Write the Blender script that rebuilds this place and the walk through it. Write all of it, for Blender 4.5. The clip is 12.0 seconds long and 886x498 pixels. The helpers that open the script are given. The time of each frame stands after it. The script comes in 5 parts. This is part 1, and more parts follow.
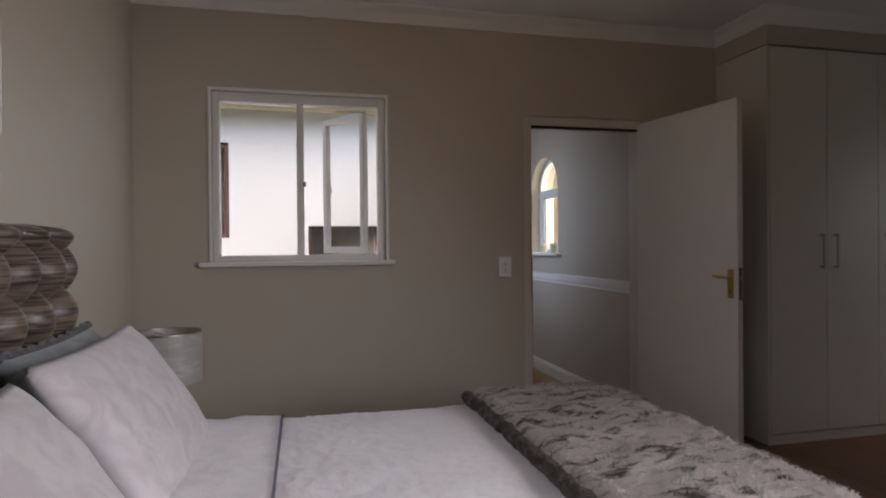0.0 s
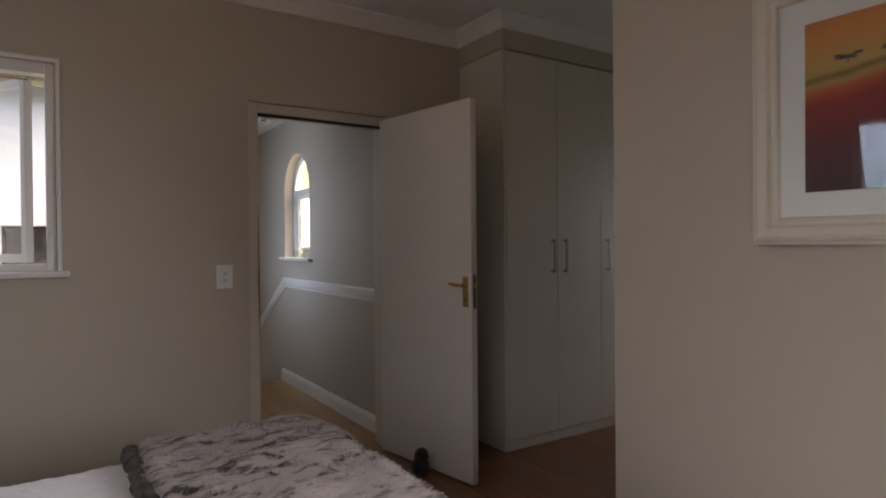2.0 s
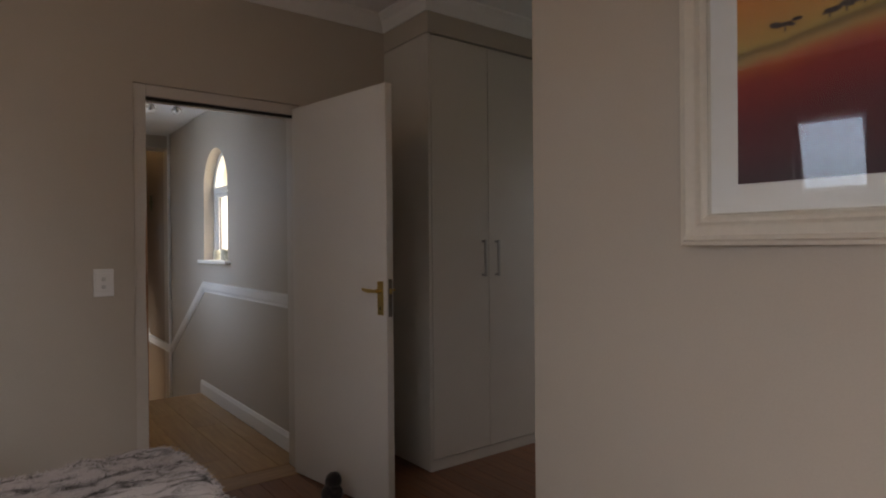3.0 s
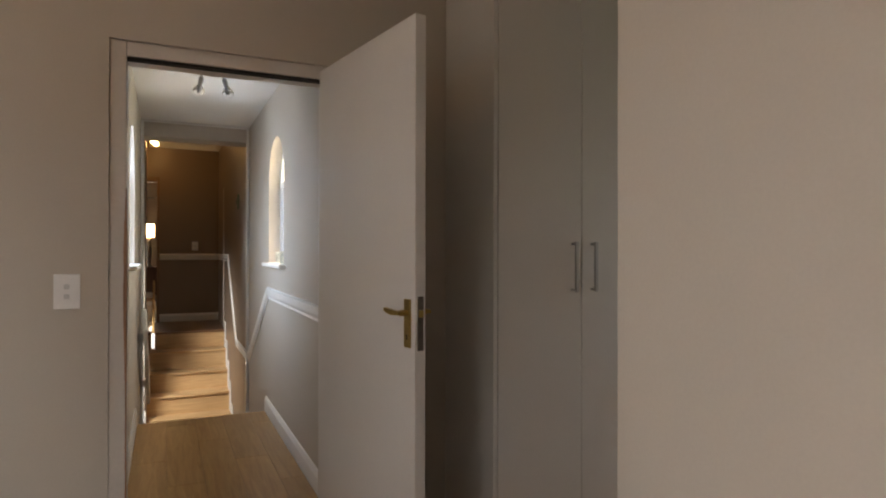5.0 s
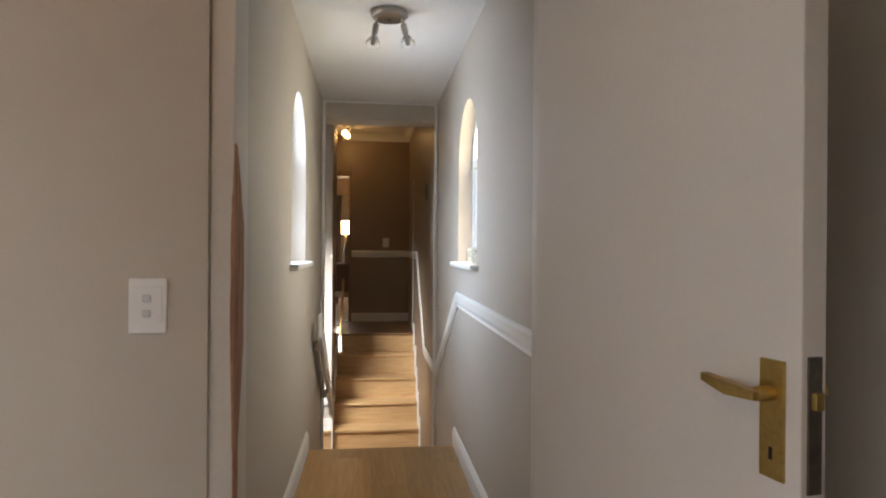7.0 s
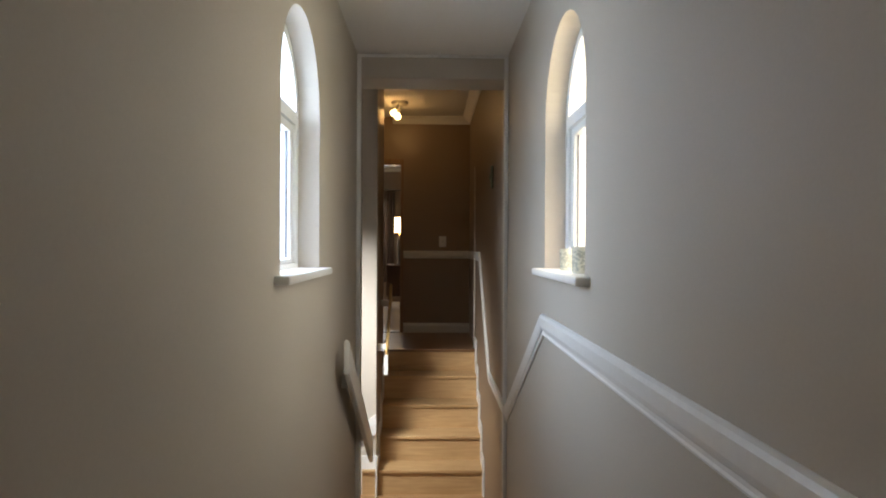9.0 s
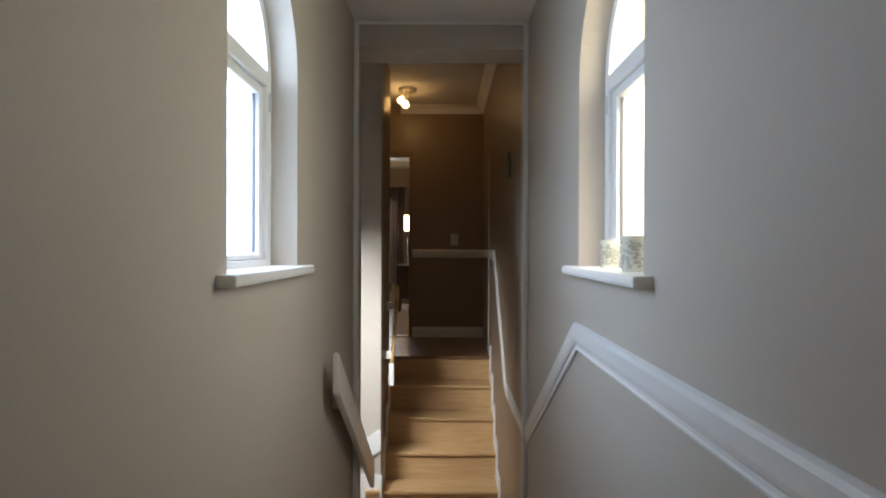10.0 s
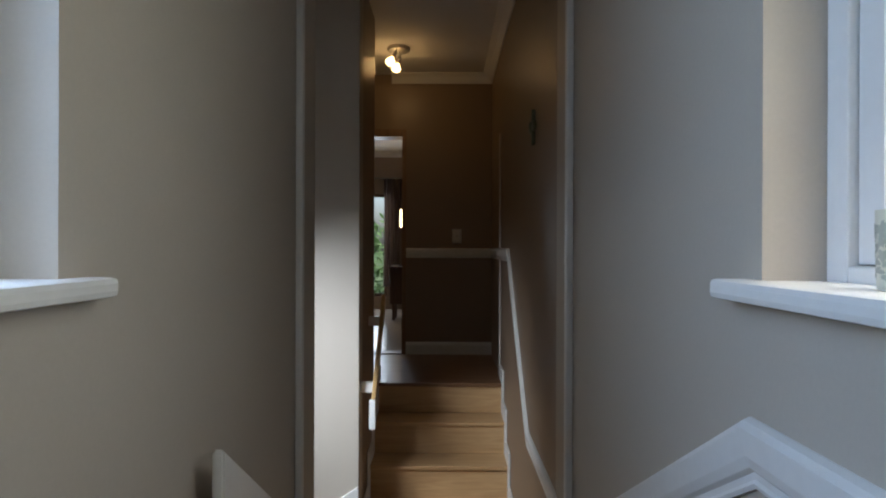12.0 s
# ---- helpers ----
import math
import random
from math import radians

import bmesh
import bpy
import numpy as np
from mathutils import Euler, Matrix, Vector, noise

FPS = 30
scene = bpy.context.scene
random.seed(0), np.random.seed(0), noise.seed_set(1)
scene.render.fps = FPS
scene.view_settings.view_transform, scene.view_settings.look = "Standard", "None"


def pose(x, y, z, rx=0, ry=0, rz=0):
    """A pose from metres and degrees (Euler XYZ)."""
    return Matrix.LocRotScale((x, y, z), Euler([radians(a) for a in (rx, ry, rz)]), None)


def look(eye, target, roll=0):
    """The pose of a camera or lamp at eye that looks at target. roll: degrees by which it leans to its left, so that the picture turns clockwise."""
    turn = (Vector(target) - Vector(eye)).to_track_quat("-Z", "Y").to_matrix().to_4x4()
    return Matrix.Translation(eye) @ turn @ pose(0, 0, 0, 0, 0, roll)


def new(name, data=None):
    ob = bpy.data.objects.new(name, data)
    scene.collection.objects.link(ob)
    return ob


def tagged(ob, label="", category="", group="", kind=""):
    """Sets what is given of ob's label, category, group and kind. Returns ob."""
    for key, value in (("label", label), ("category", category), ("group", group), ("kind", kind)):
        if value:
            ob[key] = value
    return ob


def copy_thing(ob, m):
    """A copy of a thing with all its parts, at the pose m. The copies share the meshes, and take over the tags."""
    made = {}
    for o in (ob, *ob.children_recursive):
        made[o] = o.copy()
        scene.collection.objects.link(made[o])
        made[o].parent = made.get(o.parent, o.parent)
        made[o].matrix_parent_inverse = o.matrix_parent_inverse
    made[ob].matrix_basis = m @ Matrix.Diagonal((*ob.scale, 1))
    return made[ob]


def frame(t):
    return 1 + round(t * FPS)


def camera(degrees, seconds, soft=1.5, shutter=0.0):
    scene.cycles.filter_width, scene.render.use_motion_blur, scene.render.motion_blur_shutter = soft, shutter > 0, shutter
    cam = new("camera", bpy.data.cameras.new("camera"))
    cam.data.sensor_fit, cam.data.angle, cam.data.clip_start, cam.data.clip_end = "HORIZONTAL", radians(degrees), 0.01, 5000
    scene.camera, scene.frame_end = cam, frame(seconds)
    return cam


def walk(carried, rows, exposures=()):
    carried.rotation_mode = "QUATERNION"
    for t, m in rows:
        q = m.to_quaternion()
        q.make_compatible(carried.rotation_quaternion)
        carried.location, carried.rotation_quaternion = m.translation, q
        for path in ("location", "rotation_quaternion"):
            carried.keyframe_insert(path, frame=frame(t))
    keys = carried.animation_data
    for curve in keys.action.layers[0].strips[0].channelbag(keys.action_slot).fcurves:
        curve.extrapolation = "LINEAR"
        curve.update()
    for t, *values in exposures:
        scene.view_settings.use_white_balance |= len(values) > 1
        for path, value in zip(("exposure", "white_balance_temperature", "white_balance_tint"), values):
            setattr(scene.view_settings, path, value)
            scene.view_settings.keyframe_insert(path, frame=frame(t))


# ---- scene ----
cam = camera(72.8, 12.0, soft=2.0)
PATH = [
    (0, (-0.057, -0.45, 1.252), (0.404, 1.496, 1.238), -0.5),
    (0.5, (0.03, -0.425, 1.26), (0.67, 1.47, 1.246), -0.5),
    (1, (0.119, -0.389, 1.264), (0.91, 1.448, 1.246), -0.5),
    (1.5, (0.259, -0.292, 1.262), (1.198, 1.474, 1.25), -0.6),
    (2, (0.425, -0.187, 1.275), (1.514, 1.49, 1.259), -0.5),
    (2.5, (0.579, -0.125, 1.272), (1.79, 1.466, 1.259), -0.5),
    (4.5, (1.38, 0.358, 1.264), (2.388, 2.086, 1.27), -0.1),
    (5, (1.517, 0.55, 1.265), (2.358, 2.364, 1.269), 0.1),
    (5.5, (1.64, 0.783, 1.269), (2.285, 2.676, 1.27), 0.1),
    (6, (1.68, 1.063, 1.263), (2.13, 3.012, 1.262), 0.2),
    (6.5, (1.691, 1.348, 1.262), (2.023, 3.32, 1.259), 0.3),
    (7, (1.708, 1.656, 1.25), (1.949, 3.641, 1.247), 0.4),
    (9, (1.775, 2.857, 1.252), (1.818, 4.856, 1.246), 0.3),
    (9.5, (1.799, 3.066, 1.234), (1.819, 5.066, 1.231), 0.3),
    (10, (1.802, 3.347, 1.224), (1.801, 5.347, 1.221), 0.2),
    (10.5, (1.794, 3.641, 1.236), (1.786, 5.641, 1.236), 0.3),
    (11, (1.809, 3.961, 1.234), (1.8, 5.961, 1.233), 0.2),
    (11.5, (1.833, 4.237, 1.224), (1.821, 6.237, 1.223), 0.2),
    (12, (1.828, 4.53, 1.208), (1.817, 6.53, 1.205), 0.2),
]
walk(cam, [(t, look(eye, target, roll)) for t, eye, target, roll in PATH],
     [(0.0, 0.95, 6900, 18), (1.0, 1.28, 6950, 18), (2.5, 1.2, 7100, 18), (4.5, 1.9, 7400, 15), (5.5, 2.48, 7400, 15), (6.0, 2.66, 7300, 15), (7.0, 2.5, 7100, 14), (9.0, 1.95, 7100, 12), (10.0, 1.72, 6700, 11), (10.5, 1.6, 6300, 10), (11.5, 1.38, 5900, 9), (12.0, 1.14, 6100, 10)])

# ---- plan, in metres ----
ROOM_W, ROOM_S, ROOM_N = -0.946, -1.9, 3.142      # bedroom walls
PIC_X, PIC_END = 2.30, 1.448                      # picture wall and its end
CEIL, HALL_CEIL, COR_CEIL = 2.67, 2.82, 2.43
COR_L, COR_R, COR_END, COR_START = 1.325, 2.25, 6.55, 3.30
WARD_X, WARD_Y = 2.73, 2.677
LOW = -0.88
TOP = 0.221
FAR_Y = 10.12
PIER = 1.318
ALC_E = 4.55

# ---- world, sun, large lights ----
world = bpy.data.worlds.new("sky")
scene.world = world
world.use_nodes = True
wn = world.node_tree.nodes
sky = wn.new("ShaderNodeTexSky")
sky.sky_type, sky.sun_disc = "NISHITA", False
sky.sun_elevation, sky.sun_rotation = radians(62), radians(161)
sky.dust_density, sky.air_density = 5.0, 1.0
world.node_tree.links.new(sky.outputs[0], wn["Background"].inputs[0])
wn["Background"].inputs[1].default_value = 0.15
sun = new("sun", bpy.data.lights.new("sun", "SUN"))
sun.data.energy, sun.data.angle, sun.data.color = 0.95, radians(75), (1.0, 0.96, 0.9)
sun.matrix_world = look((0, 0, 10), (-1.2, 3.5, 3.0))


def window_light(name, eye, target, w, h, watts, color=(0.86, 0.93, 1.0), spread=180):
    """Sky light that comes in through one window opening."""
    lamp = new(name, bpy.data.lights.new(name, "AREA"))
    lamp.data.shape, lamp.data.size, lamp.data.size_y = "RECTANGLE", w, h
    lamp.data.energy, lamp.data.color = watts, color
    lamp.data.spread = radians(spread)
    lamp.matrix_world = look(eye, target)
    return lamp


# added lamp in an unseen east window, brightens the bed and headboard wall
window_light("added_light_bedroom_east", (PIC_X - 0.01, -0.95, 1.5), (-0.9, 1.5, -0.5), 1.05, 1.15, 12.5, spread=92)
# added lamp in an unseen west window, brightens the picture wall and door
window_light("added_light_bedroom_west", (ROOM_W + 0.01, -0.95, 1.5), (2.3, 0.1, -0.9), 1.2, 1.15, 4.6, spread=88)
window_light("daylight_west", (ROOM_W - 0.09, 1.43, 1.89), (2.3, 1.2, 0.4), 0.38, 0.48, 0.6, (0.55, 0.75, 1.0), 130)
window_light("daylight_north", (-0.03, ROOM_N + 0.015, 1.65), (-0.03, 1.2, 1.65), 0.86, 0.86, 1.0)
# added bluish lamp in an unseen alcove window, tints the wardrobe doors
window_light("added_light_alcove", (ALC_E + 0.02, 2.07, 1.5), (3.0, 2.3, 1.2), 0.7, 1.0, 0.35, (0.75, 0.87, 1.0))
window_light("daylight_corridor_west", (COR_L - 0.40, 4.988, 1.74), (COR_R, 4.988, 0.80), 0.80, 0.86, 9.4, (0.50, 0.70, 1.0))
window_light("daylight_corridor_east", (COR_R + 0.40, 5.013, 1.74), (COR_L, 5.013, 0.80), 0.80, 0.86, 4.6, (1.0, 0.97, 0.78))
window_light("daylight_stairs", (0.43, 6.84, 1.3), (1.45, 8.2, -0.2), 0.75, 0.34, 6.0, spread=88)
window_light("daylight_living", (0.61, 14.17, 1.3), (0.9, 10.0, 0.8), 0.7, 1.5, 6)


def bulb_light(name, at, watts, color=(1.0, 0.62, 0.28), size=0.03):
    lamp = new(name, bpy.data.lights.new(name, "POINT"))
    lamp.data.energy, lamp.data.color, lamp.data.shadow_soft_size = watts, color, size
    lamp.location = at


bulb_light("hall_bulb_light", (1.41, 9.33, 2.60), 0.10, (1.0, 0.48, 0.17))
bulb_light("bedroom_bulb_light", (0.94, 1.49, 2.44), 0.12)
bulb_light("table_lamp_light", (1.265, 12.9, 1.62), 3.5, size=0.05)

# ---- materials ----


def material(name, color, rough=0.6, metal=0.0, vary=0.08, scale=4.0, fine=60.0, bump=0.05, dist=0.002, emit=0.0, coat=0.0, per_piece=0.0):
    """A plain surface with colour variation at two scales and a fine relief."""
    m = bpy.data.materials.new(name)
    m.use_nodes = True
    n, l = m.node_tree.nodes, m.node_tree.links
    b = n["Principled BSDF"]
    b.inputs["Roughness"].default_value, b.inputs["Metallic"].default_value = rough, metal
    b.inputs["Coat Weight"].default_value = coat
    co = n.new("ShaderNodeTexCoord")
    big, small = n.new("ShaderNodeTexNoise"), n.new("ShaderNodeTexNoise")
    big.inputs["Scale"].default_value, small.inputs["Scale"].default_value = scale, fine
    big.inputs["Detail"].default_value, small.inputs["Detail"].default_value = 4, 3
    for t in (big, small):
        l.new(co.outputs["Object"], t.inputs["Vector"])
    add = n.new("ShaderNodeMath")
    add.operation = "ADD"
    l.new(big.outputs["Fac"], add.inputs[0]), l.new(small.outputs["Fac"], add.inputs[1])
    ramp = n.new("ShaderNodeMapRange")
    ramp.inputs["From Min"].default_value, ramp.inputs["From Max"].default_value = 0.6, 1.4
    ramp.inputs["To Min"].default_value, ramp.inputs["To Max"].default_value = 1 - vary, 1 + vary
    l.new(add.outputs[0], ramp.inputs["Value"])
    value = ramp.outputs[0]
    if per_piece:
        info = n.new("ShaderNodeObjectInfo")
        r2 = n.new("ShaderNodeMapRange")
        r2.inputs["To Min"].default_value, r2.inputs["To Max"].default_value = 1 - per_piece, 1 + per_piece
        l.new(info.outputs["Random"], r2.inputs["Value"])
        mul = n.new("ShaderNodeMath")
        mul.operation = "MULTIPLY"
        l.new(value, mul.inputs[0]), l.new(r2.outputs[0], mul.inputs[1])
        value = mul.outputs[0]
    mix = n.new("ShaderNodeVectorMath")
    mix.operation = "SCALE"
    mix.inputs[0].default_value = color
    l.new(value, mix.inputs["Scale"])
    l.new(mix.outputs[0], b.inputs["Base Color"])
    bp = n.new("ShaderNodeBump")
    bp.inputs["Strength"].default_value, bp.inputs["Distance"].default_value = bump, dist
    l.new(small.outputs["Fac"], bp.inputs["Height"])
    l.new(bp.outputs[0], b.inputs["Normal"])
    if emit:
        b.inputs["Emission Color"].default_value = (*color, 1)
        b.inputs["Emission Strength"].default_value = emit
    return m


def wood(name, dark, light, rough=0.35, grain=(3.0, 40.0, 40.0), coat=0.2, per_piece=0.12, seed=0.0):
    """Wood with a long grain; grain holds the frequencies along x, y and z."""
    m = bpy.data.materials.new(name)
    m.use_nodes = True
    n, l = m.node_tree.nodes, m.node_tree.links
    b = n["Principled BSDF"]
    b.inputs["Roughness"].default_value, b.inputs["Coat Weight"].default_value = rough, coat
    b.inputs["Coat Roughness"].default_value = 0.25
    co, mp = n.new("ShaderNodeTexCoord"), n.new("ShaderNodeMapping")
    mp.inputs["Scale"].default_value = grain
    info = n.new("ShaderNodeObjectInfo")
    off = n.new("ShaderNodeVectorMath")
    off.operation = "SCALE"
    off.inputs[0].default_value = (7.0, 11.0, 5.0)
    l.new(info.outputs["Random"], off.inputs["Scale"])
    l.new(off.outputs[0], mp.inputs["Location"])
    l.new(co.outputs["Object"], mp.inputs["Vector"])
    t1, t2 = n.new("ShaderNodeTexNoise"), n.new("ShaderNodeTexNoise")
    t1.inputs["Scale"].default_value, t1.inputs["Detail"].default_value, t1.inputs["Distortion"].default_value = 1.0, 5, 1.2
    t2.inputs["Scale"].default_value, t2.inputs["Detail"].default_value = 5.0, 3
    l.new(mp.outputs[0], t1.inputs["Vector"]), l.new(mp.outputs[0], t2.inputs["Vector"])
    add = n.new("ShaderNodeMath")
    add.operation = "MULTIPLY_ADD"
    add.inputs[1].default_value = 0.3
    l.new(t2.outputs["Fac"], add.inputs[0]), l.new(t1.outputs["Fac"], add.inputs[2])
    ramp = n.new("ShaderNodeValToRGB")
    ramp.color_ramp.elements[0].position, ramp.color_ramp.elements[1].position = 0.36, 0.92
    ramp.color_ramp.elements[0].color, ramp.color_ramp.elements[1].color = (*dark, 1), (*light, 1)
    l.new(add.outputs[0], ramp.inputs[0])
    r2 = n.new("ShaderNodeMapRange")
    r2.inputs["To Min"].default_value, r2.inputs["To Max"].default_value = 1 - per_piece, 1 + per_piece
    l.new(info.outputs["Random"], r2.inputs["Value"])
    sc = n.new("ShaderNodeVectorMath")
    sc.operation = "SCALE"
    l.new(ramp.outputs[0], sc.inputs[0]), l.new(r2.outputs[0], sc.inputs["Scale"])
    l.new(sc.outputs[0], b.inputs["Base Color"])
    bp = n.new("ShaderNodeBump")
    bp.inputs["Strength"].default_value, bp.inputs["Distance"].default_value = 0.12, 0.001
    l.new(add.outputs[0], bp.inputs["Height"]), l.new(bp.outputs[0], b.inputs["Normal"])
    return m


def glass_material(name, color=(1, 1, 1), rough=0.0):
    m = bpy.data.materials.new(name)
    m.use_nodes = True
    b = m.node_tree.nodes["Principled BSDF"]
    b.inputs["Base Color"].default_value = (*color, 1)
    b.inputs["Roughness"].default_value, b.inputs["Transmission Weight"].default_value, b.inputs["IOR"].default_value = rough, 1.0, 1.45
    return m


WALL = material("wall_paint", (0.50, 0.445, 0.375), 0.55, vary=0.035, scale=1.3, fine=140, bump=0.12, dist=0.0015)
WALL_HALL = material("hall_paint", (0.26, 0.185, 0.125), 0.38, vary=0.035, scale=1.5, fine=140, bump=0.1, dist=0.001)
WHITE_CEIL = material("ceiling_paint", (0.78, 0.77, 0.75), 0.8, vary=0.02, scale=1.0, fine=120, bump=0.08)
TRIM = material("white_gloss_trim", (0.78, 0.77, 0.74), 0.35, vary=0.03, scale=3, fine=50, bump=0.04)
FRAME_PAINT = material("frame_paint", (0.60, 0.555, 0.50), 0.4, vary=0.05, scale=6, fine=70, bump=0.08)
DOOR_PAINT = material("door_paint", (0.68, 0.645, 0.60), 0.42, vary=0.03, scale=2.5, fine=90, bump=0.08, dist=0.001)
WARD_PAINT = material("wardrobe_melamine", (0.64, 0.595, 0.53), 0.42, vary=0.03, scale=2, fine=90, bump=0.03)
OAK = wood("oak_floor", (0.30, 0.17, 0.075), (0.50, 0.31, 0.15), 0.38, (2.2, 30, 30))
OAK_Y = wood("oak_floor_long", (0.36, 0.195, 0.07), (0.54, 0.325, 0.135), 0.38, (30, 2.2, 30))
OAK_STEP = wood("oak_step", (0.42, 0.25, 0.11), (0.58, 0.38, 0.19), 0.38, (2.2, 26, 26), per_piece=0.06)
RED_WOOD = wood("dark_wood_floor", (0.12, 0.046, 0.018), (0.27, 0.11, 0.044), 0.33, (30, 2.2, 30))
BROWN_WOOD = wood("brown_wood", (0.05, 0.022, 0.012), (0.13, 0.06, 0.03), 0.4, (25, 25, 2))
RAIL_WOOD = wood("pine_rail", (0.40, 0.24, 0.09), (0.58, 0.38, 0.16), 0.4, (25, 2, 25))
RAW_WOOD = wood("bare_damaged_wood", (0.19, 0.085, 0.045), (0.52, 0.28, 0.16), 0.8, (40, 40, 5), coat=0.0)
GLASS = glass_material("window_glass")


def thin_glass(name, gloss):
    """A pane too thin to bend light: clear, with a faint mirror image."""
    m = bpy.data.materials.new(name)
    m.use_nodes = True
    n, l = m.node_tree.nodes, m.node_tree.links
    n.remove(n["Principled BSDF"])
    clear, shine, mix = n.new("ShaderNodeBsdfTransparent"), n.new("ShaderNodeBsdfGlossy"), n.new("ShaderNodeMixShader")
    shine.inputs["Roughness"].default_value, mix.inputs[0].default_value = 0.0, gloss
    l.new(clear.outputs[0], mix.inputs[1]), l.new(shine.outputs[0], mix.inputs[2])
    l.new(mix.outputs[0], n["Material Output"].inputs["Surface"])
    return m


THIN_GLASS = thin_glass("thin_window_glass", 0.05)
STEEL = material("brushed_nickel", (0.46, 0.44, 0.41), 0.32, 1.0, vary=0.05, fine=200)
BRASS = material("worn_brass", (0.52, 0.37, 0.13), 0.3, 1.0, vary=0.18, scale=25, fine=120)
DARK_METAL = material("aged_lock_metal", (0.20, 0.17, 0.14), 0.4, 1.0, vary=0.2, scale=30)
PLASTIC = material("white_plastic", (0.78, 0.77, 0.75), 0.35, vary=0.02, bump=0.01)
GREY_PLASTIC = material("pale_grey_plastic", (0.60, 0.60, 0.58), 0.35, vary=0.02, bump=0.01)
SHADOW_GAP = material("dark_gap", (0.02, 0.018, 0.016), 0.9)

# ---- mesh helpers ----


def link(name, bm, mat, parent=None, label="", smooth=False):
    me = bpy.data.meshes.new(name)
    bmesh.ops.recalc_face_normals(bm, faces=bm.faces)
    bm.to_mesh(me)
    bm.free()
    me.materials.append(mat)
    if smooth:
        for p in me.polygons:
            p.use_smooth = True
    ob = new(name, me)
    if parent:
        ob.parent = parent
    if label:
        ob["label"] = label
    return ob


def part(name, bm, mat, parent, label="", smooth=False):
    return link(name, bm, mat, parent, label, smooth)


def thing(name, label, category, at=(0, 0, 0), group="", kind=""):
    ob = new(name)
    ob.location = at
    return tagged(ob, label, category, group, kind)


def structure(name, bm, mat, label, category, smooth=False):
    return tagged(link(name, bm, mat, smooth=smooth), label, category, kind="structure")


def box(bm, x0, x1, y0, y1, z0, z1, bevel=0.0, m=None):
    r = bmesh.ops.create_cube(bm, size=1)
    vs = r["verts"]
    for v in vs:
        v.co = Vector(((x0 + x1) / 2 + v.co.x * (x1 - x0), (y0 + y1) / 2 + v.co.y * (y1 - y0), (z0 + z1) / 2 + v.co.z * (z1 - z0)))
    if bevel:
        es = list({e for v in vs for e in v.link_edges})
        out = bmesh.ops.bevel(bm, geom=es, offset=bevel, segments=2, affect="EDGES", profile=0.6)
        vs = list({v for f in out["faces"] for v in f.verts} | {v for v in vs if v.is_valid})
    if m is not None:
        for v in vs:
            v.co = m @ v.co
    return bm


def boxed(*a, **k):
    return box(bmesh.new(), *a, **k)


def lathe(bm, profile, seg=24, at=(0, 0, 0), m=None):
    """Turns (radius, z) pairs round the z axis."""
    rings = []
    m = m or Matrix.Translation(at)
    for r, z in profile:
        if r < 1e-5:
            rings.append([bm.verts.new(m @ Vector((0, 0, z)))])
        else:
            rings.append([bm.verts.new(m @ Vector((r * math.cos(i * math.tau / seg), r * math.sin(i * math.tau / seg), z))) for i in range(seg)])
    for a, b in zip(rings, rings[1:]):
        for i in range(seg):
            j = (i + 1) % seg
            q = [a[i % len(a)], a[j % len(a)], b[j % len(b)], b[i % len(b)]]
            q = list(dict.fromkeys(q))
            if len(q) > 2:
                bm.faces.new(q)
    return bm


def sweep(bm, path, outline, across, closed=False):
    """Sweeps a closed outline of (out, up) pairs along path; across(i) gives the out and up directions there."""
    rings = []
    for i, p in enumerate(path):
        o, u = across(i)
        rings.append([bm.verts.new(Vector(p) + Vector(o) * a + Vector(u) * b) for a, b in outline])
    k = len(outline)
    pairs = list(zip(rings, rings[1:])) + ([(rings[-1], rings[0])] if closed else [])
    for a, b in pairs:
        for i in range(k):
            bm.faces.new((a[i], a[(i + 1) % k], b[(i + 1) % k], b[i]))
    if not closed:
        bm.faces.new(rings[0]), bm.faces.new(list(reversed(rings[-1])))
    return bm


def prism(bm, points, axis, lo, hi):
    """Extrudes a flat polygon along an axis: points are the two other coordinates, in the order x, y, z."""
    def at(p, v):
        c = list(p)
        c.insert("xyz".index(axis), v)
        return bm.verts.new(c)
    a, b = [at(p, lo) for p in points], [at(p, hi) for p in points]
    bm.faces.new(a), bm.faces.new(list(reversed(b)))
    for i in range(len(points)):
        j = (i + 1) % len(points)
        bm.faces.new((a[i], b[i], b[j], a[j]))
    return bm


def wall(bm, axis, c0, c1, a0, a1, z0, z1, holes=()):
    """A wall between c0 and c1 across, from a0 to a1 along, with rectangular holes (a0, a1, z0, z1) through it."""
    cuts = sorted({a0, a1, *[h[0] for h in holes], *[h[1] for h in holes]})
    for lo, hi in zip(cuts, cuts[1:]):
        inside = sorted((h[2], h[3]) for h in holes if h[0] <= lo + 1e-6 and h[1] >= hi - 1e-6)
        z = z0
        for b, t in [*inside, (z1, z1)]:
            if b > z + 1e-6:
                box(bm, *((c0, c1, lo, hi) if axis == "y" else (lo, hi, c0, c1)), z, b)
            z = t
    return bm


def arch_fill(bm, x0, x1, yc, r, spring, top, seg=24):
    """The wall above a round-headed opening, in a wall that runs along y."""
    arc = [(yc + r * math.cos(math.pi * i / seg), spring + r * math.sin(math.pi * i / seg)) for i in range(seg // 2 + 1)]
    prism(bm, [*arc, (yc, top + 0.01), (yc + r, top + 0.01)], "x", x0, x1)
    arc = [(2 * yc - y, z) for y, z in arc]
    prism(bm, [*arc, (yc, top + 0.01), (yc - r, top + 0.01)], "x", x0, x1)
    return bm


# ---- large structure ----
ARCH_SILL, ARCH_SPRING = 1.165, 1.765
